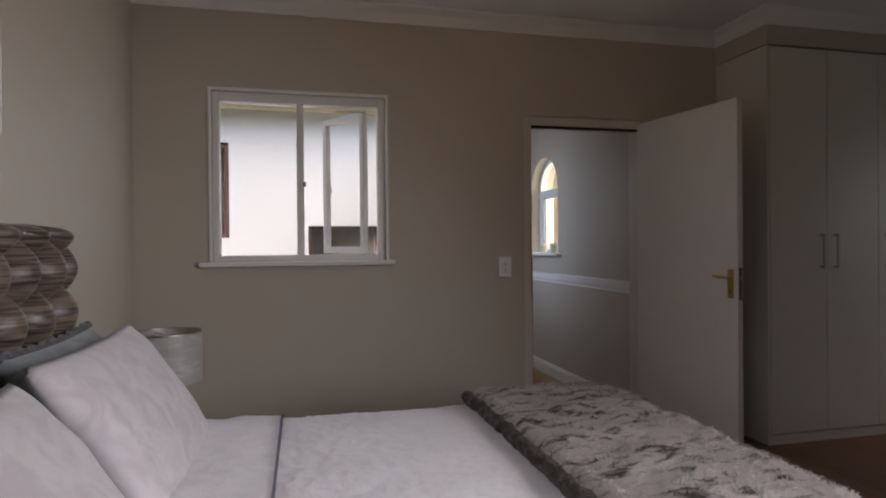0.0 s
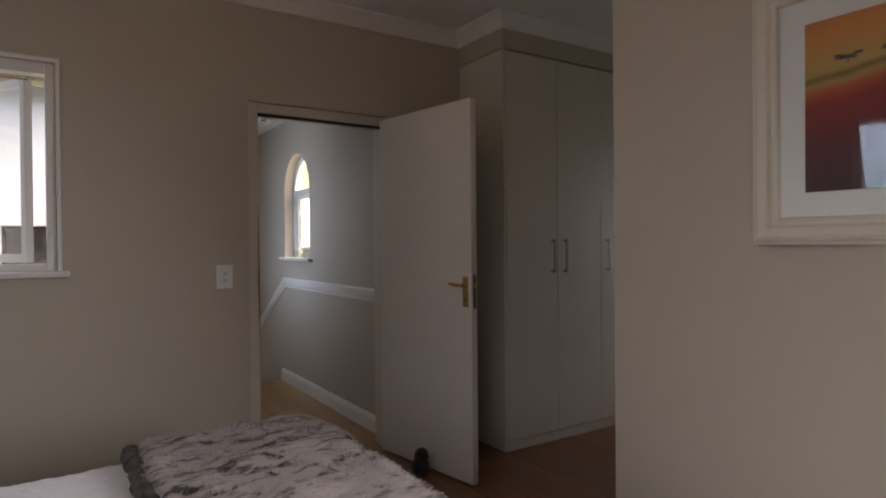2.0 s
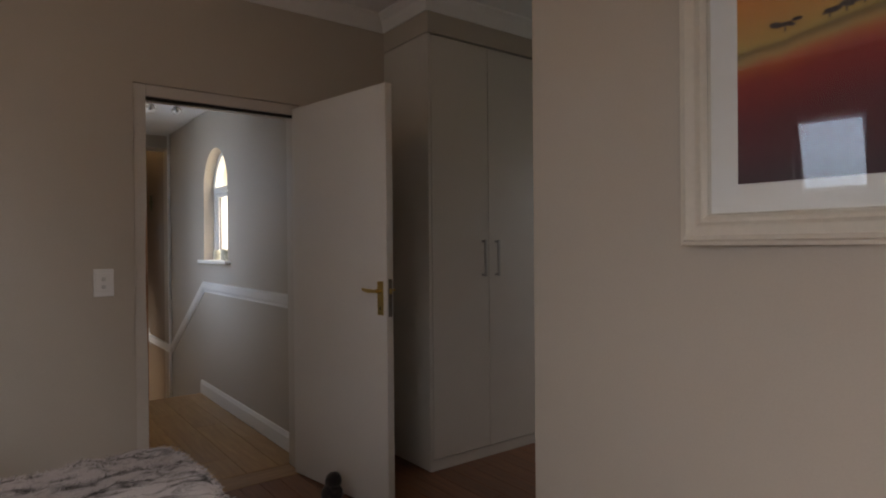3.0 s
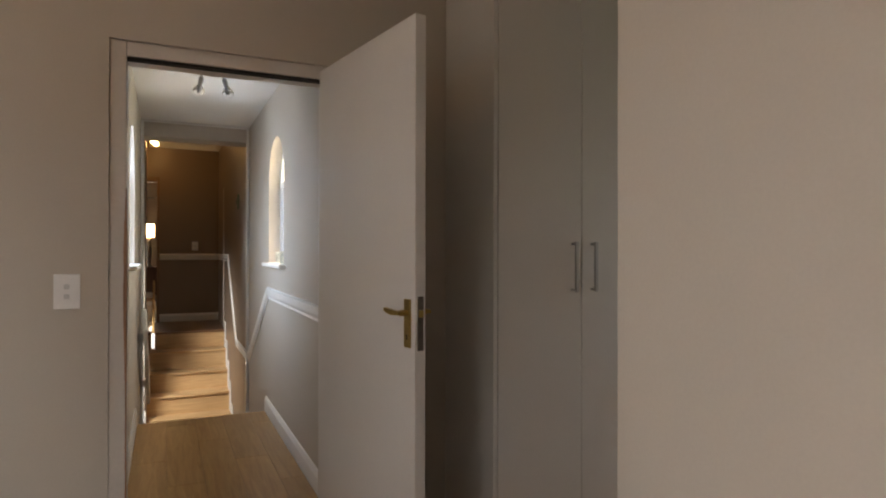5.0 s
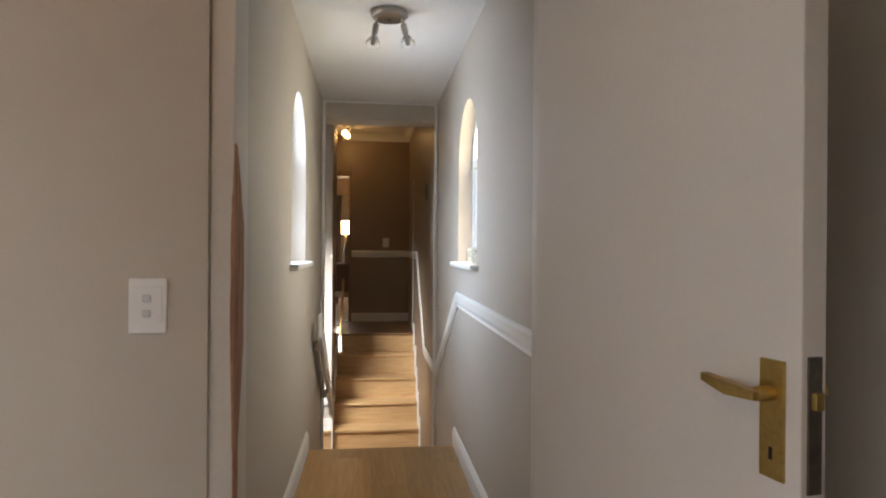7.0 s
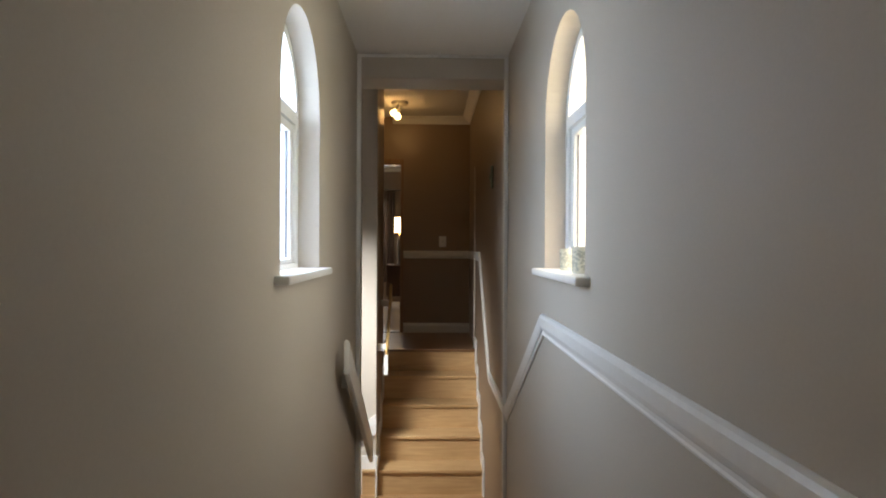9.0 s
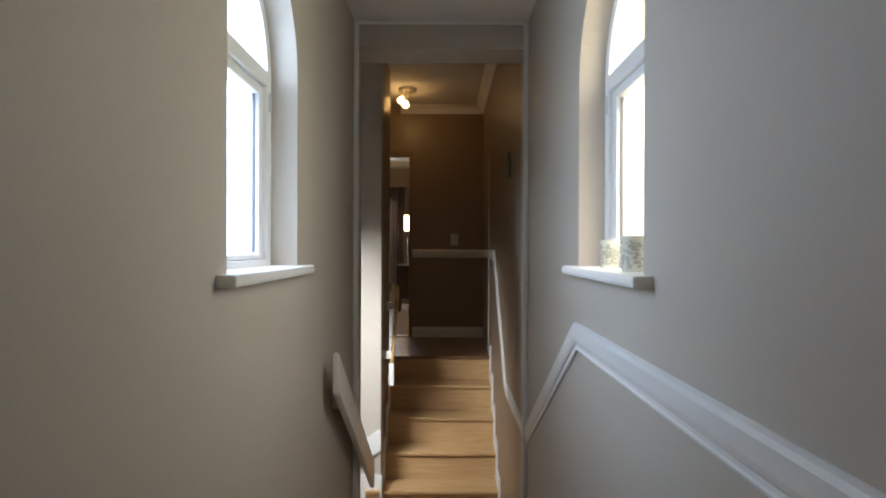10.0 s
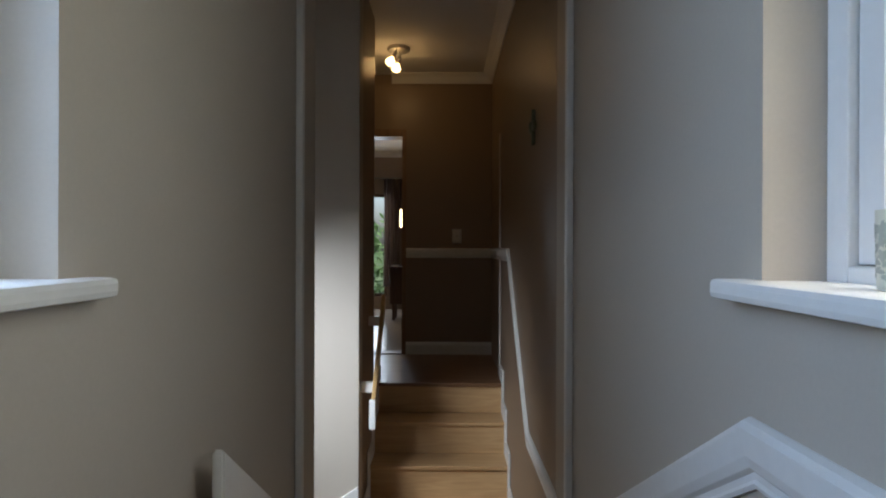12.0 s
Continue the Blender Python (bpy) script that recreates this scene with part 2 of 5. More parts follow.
ARCH_W, ARCH_E = (4.988, 0.318), (5.013, 0.322)

# bedroom
bm = wall(bmesh.new(), "x", ROOM_N, COR_START, ROOM_W - 0.2, ALC_E + 0.2, -1.45, CEIL + 0.1,
          [(-0.538, 0.443, 1.165, 2.135), (1.325, 2.18, -0.2, 2.069)])
structure("wall_north", bm, WALL, "warm grey painted bedroom wall with window and doorway", "wall")
bm = wall(bmesh.new(), "y", ROOM_W - 0.2, ROOM_W, ROOM_S, ROOM_N, -1.45, CEIL + 0.1, [(1.20, 1.66, 1.60, 2.19), (-1.55, -0.35, 0.92, 2.08)])
structure("wall_west", bm, WALL, "warm grey painted wall behind the headboard", "wall")
bm = wall(bmesh.new(), "x", ROOM_S - 0.2, ROOM_S, ROOM_W - 0.2, PIC_X + 0.15, -1.45, CEIL + 0.1)
structure("wall_south", bm, WALL, "plain warm grey painted wall", "wall")
structure("wall_picture", wall(bmesh.new(), "y", PIC_X, PIC_X + 0.15, ROOM_S, PIC_END, -1.45, CEIL + 0.1, [(-1.48, -0.42, 0.92, 2.08)]), WALL, "warm grey painted wall that carries the framed picture", "wall")
bm = boxed(PIC_X + 0.15, ALC_E + 0.2, 1.2, 1.35, -1.45, CEIL + 0.1)
structure("wall_alcove_south", bm, WALL, "plain painted wall of the dressing alcove", "wall")
bm = wall(bmesh.new(), "y", ALC_E, ALC_E + 0.2, 1.35, ROOM_N, -1.45, CEIL + 0.1, [(1.7, 2.45, 1.0, 2.0)])
structure("wall_alcove_east", bm, WALL, "plain painted wall of the alcove with an added, unseen window", "wall")
structure("ceiling", boxed(ROOM_W - 0.2, ALC_E + 0.2, ROOM_S - 0.2, COR_START, CEIL, CEIL + 0.12), WHITE_CEIL, "smooth white painted bedroom ceiling", "ceiling")

# corridor walls with round-headed windows
for nm, x0, x1, (ARCH_Y, ARCH_R) in (("wall_corridor_west", COR_L - 0.23, COR_L, ARCH_W), ("wall_corridor_east", COR_R, COR_R + 0.23, ARCH_E)):
    bm = wall(bmesh.new(), "y", x0, x1, COR_START, COR_END, -1.45, 2.6,
              [(ARCH_Y - ARCH_R, ARCH_Y + ARCH_R, ARCH_SILL, ARCH_SPRING + ARCH_R + 0.01)])
    arch_fill(bm, x0, x1, ARCH_Y, ARCH_R, ARCH_SPRING, ARCH_SPRING + ARCH_R)
    structure(nm, bm, WALL, "warm grey painted corridor wall with a round-headed window opening", "wall")
structure("ceiling_corridor", boxed(COR_L, COR_R, COR_START, COR_END, COR_CEIL, 2.6), WHITE_CEIL, "flat white corridor ceiling", "ceiling")

# house wall that the corridor runs into
bm = wall(bmesh.new(), "x", COR_END, COR_END + 0.25, -7, 8, -1.4, 2.9,
          [(COR_L, COR_R, -1.4, 2.29), (0.03, 0.83, 1.10, 1.48), (-1.42, -0.82, 1.35, 2.40), (3.11, 3.85, 1.31, 2.27)])
HOUSE_WHITE = material("white_render", (0.72, 0.76, 0.79), 0.85, vary=0.04, scale=2, fine=90, bump=0.2, dist=0.003)
CREAM = material("cream_render", (0.40, 0.34, 0.22), 0.85, vary=0.06, scale=2, fine=90, bump=0.2, dist=0.003)
tagged(link("wall_house", bm, HOUSE_WHITE), "white rendered house wall with brown-framed windows", "wall", kind="structure")

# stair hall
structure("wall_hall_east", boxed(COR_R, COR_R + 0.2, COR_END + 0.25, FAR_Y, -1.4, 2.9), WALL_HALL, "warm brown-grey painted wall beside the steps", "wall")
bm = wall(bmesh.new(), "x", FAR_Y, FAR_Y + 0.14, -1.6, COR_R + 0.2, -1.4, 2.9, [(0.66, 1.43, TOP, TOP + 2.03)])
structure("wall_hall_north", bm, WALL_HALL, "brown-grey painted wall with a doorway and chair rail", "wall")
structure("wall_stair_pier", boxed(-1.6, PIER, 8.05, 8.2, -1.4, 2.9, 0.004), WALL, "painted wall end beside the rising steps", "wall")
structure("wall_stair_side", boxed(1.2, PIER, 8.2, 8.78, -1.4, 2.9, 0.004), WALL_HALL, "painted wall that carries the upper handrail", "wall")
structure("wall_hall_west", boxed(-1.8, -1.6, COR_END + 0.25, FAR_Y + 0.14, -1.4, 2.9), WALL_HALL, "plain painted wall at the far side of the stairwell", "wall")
structure("ceiling_hall", boxed(-1.8, COR_R + 0.2, COR_END + 0.25, FAR_Y + 0.14, HALL_CEIL, 2.95), WHITE_CEIL, "white hall ceiling with cornice", "ceiling")

# living room beyond
LIV_N = 14.2
bm = wall(bmesh.new(), "x", LIV_N, LIV_N + 0.2, -2.4, 3.6, -0.3, 2.95, [(0.05, 0.87, 0.42, 2.08)])
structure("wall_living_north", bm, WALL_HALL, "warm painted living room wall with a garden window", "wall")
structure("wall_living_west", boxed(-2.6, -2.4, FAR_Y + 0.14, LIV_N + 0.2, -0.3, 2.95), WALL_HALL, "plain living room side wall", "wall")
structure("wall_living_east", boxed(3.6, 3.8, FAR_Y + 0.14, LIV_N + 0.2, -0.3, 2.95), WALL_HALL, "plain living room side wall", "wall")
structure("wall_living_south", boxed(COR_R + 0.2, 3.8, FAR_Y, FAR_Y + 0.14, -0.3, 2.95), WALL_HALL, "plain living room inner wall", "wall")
structure("ceiling_living", boxed(-2.4, 3.6, FAR_Y + 0.14, LIV_N, 2.75, 2.95), WHITE_CEIL, "white living room ceiling", "ceiling")
structure("roof_house", boxed(-7.3, 8.3, COR_END - 0.12, LIV_N + 0.5, 2.951, 3.1), BROWN_WOOD, "low roof slab of the house", "roof")

# unseen slab, added with a deep overhang to keep sun out of the bedroom
structure("roof_bedroom", boxed(ROOM_W - 0.6, ALC_E + 0.5, ROOM_S - 1.5, COR_START + 0.05, CEIL + 0.125, CEIL + 0.25), BROWN_WOOD, "unseen roof slab added over the bedroom, wide eaves block the sun", "roof")

# floors
TILE = material("polished_tile", (0.50, 0.42, 0.34), 0.18, vary=0.05, scale=3, fine=40, per_piece=0.05)
structure("floor_living", boxed(-2.4, 3.6, FAR_Y + 0.02, LIV_N, TOP - 0.2, TOP - 0.002), TILE, "polished pale tile floor of the living room", "floor")
structure("floor_low_landing", boxed(-1.6, COR_R, COR_END + 0.25, 8.05, LOW - 0.1, LOW), OAK, "oak laminate floor of the low landing", "floor")
floor_bed = structure("floor", boxed(ROOM_W, ALC_E, ROOM_S, ROOM_N, -0.1, -0.006), RED_WOOD, "dark red-brown wooden plank floor of the bedroom", "floor")
floor_cor = structure("floor_corridor", boxed(COR_L, COR_R, ROOM_N, 5.40, -0.2, -0.006), OAK, "honey oak laminate floor of the corridor landing", "floor")

# steps down and steps up
DOWN = thing("steps_down", "four honey oak steps going down from the landing", "stairs", kind="structure")
for i in range(4):
    y, z = 5.42 + 0.34 * i, -0.22 * (i + 1)
    if i < 3:
        part("tread", boxed(COR_L, COR_R, y - 0.03, y + 0.36, z - 0.03, z, 0.006), OAK_STEP, DOWN)
    part("riser", boxed(COR_L, COR_R, y, y + 0.015, z, z + 0.19, 0.002), OAK_STEP, DOWN)
part("nosing", boxed(COR_L, COR_R, 5.40, 5.435, -0.03, 0.0, 0.006), OAK_STEP, DOWN)
part("landing_board", boxed(COR_L, COR_R, 6.43, 6.82, LOW - 0.03, LOW, 0.004), OAK_STEP, DOWN)
UP = thing("steps_up", "honey oak steps rising to the hall landing", "stairs", kind="structure")
STEP_Y = [8.0, 8.23, 8.46, 8.69, 8.92]
STEP_Z = [-0.66, -0.44, -0.22, 0.0, TOP]
for i, (y, z) in enumerate(zip(STEP_Y, STEP_Z)):
    x0 = 1.20 if i == 0 else PIER
    part("riser", boxed(x0, COR_R, y + 0.024, y + 0.039, z - 0.22, z - 0.024, 0.002), OAK_STEP, UP)
    back = STEP_Y[i + 1] + 0.03 if i < 4 else FAR_Y
    if i < 4:
        part("tread", boxed(PIER, COR_R, y, back, z - 0.026, z, 0.006), OAK_STEP, UP)
part("tread_return", boxed(1.20, PIER - 0.001, 8.0, 8.0335, -0.686, -0.66, 0.006), OAK_STEP, UP)
HALL_FLOOR = wood("hall_floor_wood", (0.14, 0.07, 0.035), (0.30, 0.16, 0.08), 0.3, (2.2, 30, 30))
structure("floor_hall", boxed(-1.6, COR_R, 8.92, FAR_Y + 0.02, TOP - 0.026, TOP, 0.004), HALL_FLOOR, "wooden floor of the upper hall landing", "floor")
structure("wall_under_hall", boxed(-1.6, 1.2, 8.95, 9.1, -1.4, TOP - 0.03), WALL_HALL, "plain wall under the hall landing", "wall")

# outside
GRASS = material("lawn", (0.07, 0.11, 0.035), 0.95, vary=0.3, scale=0.6, fine=30, bump=0.6, dist=0.03)
structure("ground", boxed(-400, 400, -400, 400, -1.9, -1.42), GRASS, "lawn that runs out to the horizon", "ground")
structure("pavement", boxed(-7, 8, COR_START, COR_END, -1.415, -1.3), CREAM, "pale paved court beside the corridor", "pavement")

# ---- trim ----
CORNICE = [(0, 0), (0, -0.085), (0.012, -0.085), (0.02, -0.07), (0.045, -0.035), (0.07, -0.018), (0.085, -0.010), (0.085, 0)]


def cornice(name, pts, inward, z):
    """A cove cornice along a line of wall corners; inward lists the direction into the room at each corner."""
    bm = sweep(bmesh.new(), [(x, y, z) for x, y in pts], CORNICE, lambda i: ((*inward[i], 0), (0, 0, 1)))
    return structure(name, bm, WHITE_CEIL, "white moulded plaster cornice under the ceiling", "cornice")


cornice("cornice_bedroom", [(ROOM_W, ROOM_S), (ROOM_W, ROOM_N), (WARD_X, ROOM_N), (WARD_X, WARD_Y), (ALC_E, WARD_Y)],
        [(1, 0), (1, -1), (-1, -1), (-1, -1), (0, -1)], CEIL)
cornice("cornice_hall", [(PIER, FAR_Y), (COR_R, FAR_Y), (COR_R, COR_END + 0.25)], [(0, -1), (-1, -1), (-1, 0)], HALL_CEIL)
cornice("cornice_living", [(-2.4, LIV_N), (3.6, LIV_N)], [(0, -1), (0, -1)], 2.75)
structure("trim_bulkhead", boxed(WARD_X, ALC_E, WARD_Y, ROOM_N, 2.468, CEIL), WALL, "painted bulkhead box above the wardrobe", "bulkhead")

SKIRT = [(0, 0), (0.016, 0), (0.016, 0.085), (0.011, 0.098), (0.006, 0.112), (0, 0.115)]
DADO = [(0, -0.052), (0.007, -0.052), (0.009, -0.046), (0.006, -0.041), (0.006, -0.032), (0.012, -0.026), (0.016, -0.012), (0.019, 0.024), (0.013, 0.033), (0.004, 0.037), (0, 0.037)]


def moulding(name, pts, outs, outline, label, category, ups=None, mat=None):
    bm = sweep(bmesh.new(), pts, outline, lambda i: (outs[i], ups[i] if ups else (0, 0, 1)))
    return structure(name, bm, mat or TRIM, label, category)


moulding("baseboard_corridor_east", [(COR_R, COR_START, 0), (COR_R, 5.44, 0)], [(-1, 0, 0)] * 2, SKIRT, "white painted skirting board of the corridor", "baseboard")
moulding("baseboard_corridor_west", [(COR_L, COR_START, 0), (COR_L, 5.44, 0)], [(1, 0, 0)] * 2, SKIRT, "white painted skirting board of the corridor", "baseboard")
moulding("baseboard_hall", [(1.454, FAR_Y, TOP), (COR_R, FAR_Y, TOP)], [(0, -1, 0)] * 2, SKIRT, "white painted skirting board in the hall", "baseboard")
moulding("dado_corridor", [(COR_R, COR_START, 0.94), (COR_R, 5.35, 0.94), (COR_R, COR_END + 0.01, 0.225)], [(-1, 0, 0)] * 3, DADO,
         "white moulded chair rail on the corridor wall", "chair rail", [(0, 0, 1), (0, 0.29, 1.0), (0, 0.52, 0.85)])
moulding("dado_stairs", [(COR_R, COR_END + 0.02, 0.24), (COR_R, 7.6, 0.24), (COR_R, 8.58, 1.17), (COR_R, FAR_Y, 1.17)], [(-1, 0, 0)] * 4, DADO,
         "white moulded chair rail beside the steps", "chair rail", [(0, 0, 1), (0, -0.4, 1), (0, -0.4, 1), (0, 0, 1)])
moulding("dado_hall", [(1.454, FAR_Y, 1.17), (COR_R, FAR_Y, 1.17)], [(0, -1, 0)] * 2, DADO, "white moulded chair rail in the hall", "chair rail")
for nm, x0, x1 in (("trim_corner_west", COR_L, COR_L + 0.024), ("trim_corner_east", COR_R - 0.024, COR_R)):
    structure(nm, boxed(x0, x1, COR_END - 0.022, COR_END + 0.012, LOW, COR_CEIL, 0.006), TRIM, "thin white corner bead at the corridor end", "trim")
structure("trim_head", boxed(COR_L, COR_R, COR_END - 0.012, COR_END - 0.002, COR_CEIL - 0.018, COR_CEIL, 0.003), TRIM, "thin white bead under the corridor ceiling", "trim")
structure("lintel_face", boxed(COR_L, COR_R, COR_END - 0.005, COR_END + 0.26, 2.285, COR_CEIL + 0.02, 0.01), WALL, "painted beam over the corridor end", "beam")
for nm, x0, x1 in (("reveal_west", COR_L - 0.02, COR_L + 0.004), ("reveal_east", COR_R - 0.004, COR_R + 0.02)):
    structure(nm, boxed(x0, x1, COR_END + 0.014, COR_END + 0.262, -1.3, 2.284, 0.003), WALL, "painted side of the opening into the hall", "wall")

# stepped skirting beside the rising steps
for nm, xa, xb in (("skirting_steps_east", COR_R - 0.016, COR_R - 0.001), ("skirting_steps_west", PIER + 0.001, PIER + 0.016)):
    bm = bmesh.new()
    for y, z in zip(STEP_Y, STEP_Z):
        box(bm, xa, xb, y - 0.035, min(y + 0.205, 9.1), z - 0.22 if z > -0.6 else LOW, z + 0.10, 0.004)
    structure(nm, bm, TRIM, "white stepped skirting following the stairs", "baseboard")
bm = prism(bmesh.new(), [(0.2, -1.10), (PIER, -0.36), (PIER, -0.19), (0.2, -0.93)], "y", 8.034, 8.05)
structure("skirting_lower_stair", bm, TRIM, "white sloping skirting on the stairwell wall", "baseboard")
structure("baseboard_pier", boxed(0.2, PIER + 0.016, 8.034, 8.049, LOW, -0.545, 0.004), TRIM, "white skirting at the foot of the wall end", "baseboard")

# ---- bedroom things ----


def wardrobe():
    w = thing("wardrobe", "built-in pale grey wardrobe with tall flat doors", "wardrobe")
    part("body", boxed(WARD_X + 0.02, ALC_E - 0.005, WARD_Y + 0.022, ROOM_N - 0.004, 0.06, 2.46, 0.002), WARD_PAINT, w)
    part("side_panel", boxed(WARD_X, WARD_X + 0.018, WARD_Y + 0.001, ROOM_N - 0.004, 0.0, 2.46, 0.0015), WARD_PAINT, w)
    part("plinth", boxed(WARD_X + 0.02, ALC_E - 0.005, WARD_Y + 0.008, WARD_Y + 0.021, -0.004, 0.058, 0.0015), WARD_PAINT, w)
    seams = [WARD_X + 0.02, 3.172, 3.575, 3.99, ALC_E - 0.01]
    for i, (a, b) in enumerate(zip(seams, seams[1:])):
        d = part("door", boxed(a + 0.002, b - 0.002, WARD_Y, WARD_Y + 0.018, 0.064, 2.455, 0.002), WARD_PAINT, w)
        hx = b - 0.052 if i == 0 else a + 0.052
        bm = bmesh.new()
        for z in (1.095, 1.293):
            box(bm, hx - 0.006, hx + 0.006, WARD_Y - 0.03, WARD_Y - 0.001, z - 0.006, z + 0.006, 0.002)
        box(bm, hx - 0.009, hx + 0.009, WARD_Y - 0.038, WARD_Y - 0.029, 1.085, 1.303, 0.003)
        part("handle", bm, STEEL, d, "brushed nickel bar handle")


wardrobe()

HINGE, OPEN = (2.147, 3.148), math.atan2(-0.779, 0.131)


def bedroom_door():
    d = thing("door_1", "off-white flush door standing open, brass lever handle", "door", (HINGE[0], HINGE[1], 0), kind="structure")
    d.rotation_euler = (0, 0, OPEN)
    # local x runs from the hinge to the free edge; the bedroom face looks to local -y
    part("leaf", boxed(0, 0.791, -0.02, 0.02, 0.008, 2.04, 0.0025), DOOR_PAINT, d)
    for s in (-1, 1):
        f = 0.02 * s
        pl = part("plate", boxed(0.727, 0.767, min(f, f + 0.005 * s), max(f, f + 0.005 * s), 0.942, 1.103, 0.0015), BRASS, d, "worn brass lock plate")
        bm = lathe(bmesh.new(), [(0, 0), (0.010, 0), (0.010, 0.03), (0.008, 0.034), (0, 0.034)], 16,
                   m=Matrix.Translation((0.747, f, 1.058)) @ Matrix.Rotation(radians(90 * s), 4, "X") @ Matrix.Scale(-1, 4, (0, 0, 1)))
        prism(bm, [(0.757, 1.052), (0.757, 1.064), (0.715, 1.066), (0.657, 1.070), (0.657, 1.059), (0.705, 1.048)], "y", f + s * 0.030, f + s * 0.044)
        part("lever", bm, BRASS, pl, "brass lever handle")
        part("keyhole", boxed(0.744, 0.750, min(f + s * .005, f + s * 0.0056), max(f + s * .005, f + s * 0.0056), 0.968, 0.985), SHADOW_GAP, pl)
    part("lock_strip", boxed(0.790, 0.794, -0.011, 0.011, 0.935, 1.113, 0.001), DARK_METAL, d, "aged steel mortice lock strip")
    part("latch", boxed(0.792, 0.802, -0.007, 0.007, 1.045, 1.068, 0.002), BRASS, d)


bedroom_door()


def door_frame():
    f = thing("door_frame", "white wooden door frame with a scraped, damaged left jamb", "door frame", kind="structure")
    for nm, x0, x1 in (("jamb", 1.3255, 1.383), ("jamb", 2.162, 2.1795)):
        part(nm, boxed(x0, x1, ROOM_N + (0.014 if x0 < 2 else 0.03), COR_START + 0.012, -0.003, 2.0685, 0.004), FRAME_PAINT, f)
    part("head", boxed(1.384, 2.161, ROOM_N + 0.016, COR_START + 0.010, 2.012, 2.0685, 0.004), FRAME_PAINT, f)
    part("draught_strip", boxed(1.384, 2.161, 3.165, 3.20, 2.0, 2.0115, 0.002), SHADOW_GAP, f, "dark draught strip under the door head")
    # bare wood where paint has been torn off
    bm = bmesh.new()
    random.seed(4)
    n = 90
    rows = []
    for i in range(n + 1):
        z = 0.04 + 1.46 * i / n
        wide = (0.30 + 0.70 * min(1, max(0, (z - 0.75) / 0.25))) * min(1, (1.52 - z) / 0.22)
        wob = 0.010 * noise.noise((0, 0, z * 7)) + 0.006 * noise.noise((3, 0, z * 29))
        y = ROOM_N + 0.018
        front = ROOM_N + 0.0128
        rows.append([bm.verts.new((1.3835 - 0.009 * wide + 0.3 * wob, front, z)),
                     bm.verts.new((1.3842, front, z)),
                     bm.verts.new((1.3846 + 0.001 * noise.noise((7, 0, z * 40)), y + 0.05 * wide + wob, z)),
                     bm.verts.new((1.3833, y + 0.020 + 0.085 * wide + wob, z))])
    for a, b in zip(rows, rows[1:]):
        [bm.faces.new((a[k], a[k + 1], b[k + 1], b[k])) for k in range(3)]
    part("torn_paint", bm, RAW_WOOD, f, "bare splintered brown wood where paint is torn off")


door_frame()


def light_switch(name, at, turn, label, rockers):
    s = thing(name, label, "light switch", at)
    s.rotation_euler = (0, 0, turn)
    part("plate", boxed(-0.0425, 0.0425, -0.010, 0, -0.0645, 0.0645, 0.004), PLASTIC, s)
    part("inset", boxed(-0.034, 0.034, -0.0125, -0.009, -0.040, 0.046, 0.002), PLASTIC, s)
    for z in rockers:
        part("rocker", boxed(-0.009, 0.009, -0.018, -0.012, z - 0.009, z + 0.009, 0.004), GREY_PLASTIC, s)


light_switch("light_switch", (1.192, ROOM_N, 1.11), 0, "white two-rocker wall switch beside the doorway", (0.018, -0.018))
light_switch("light_switch", (1.926, FAR_Y, 1.32), 0, "white wall switch above the hall chair rail", (0.0,))


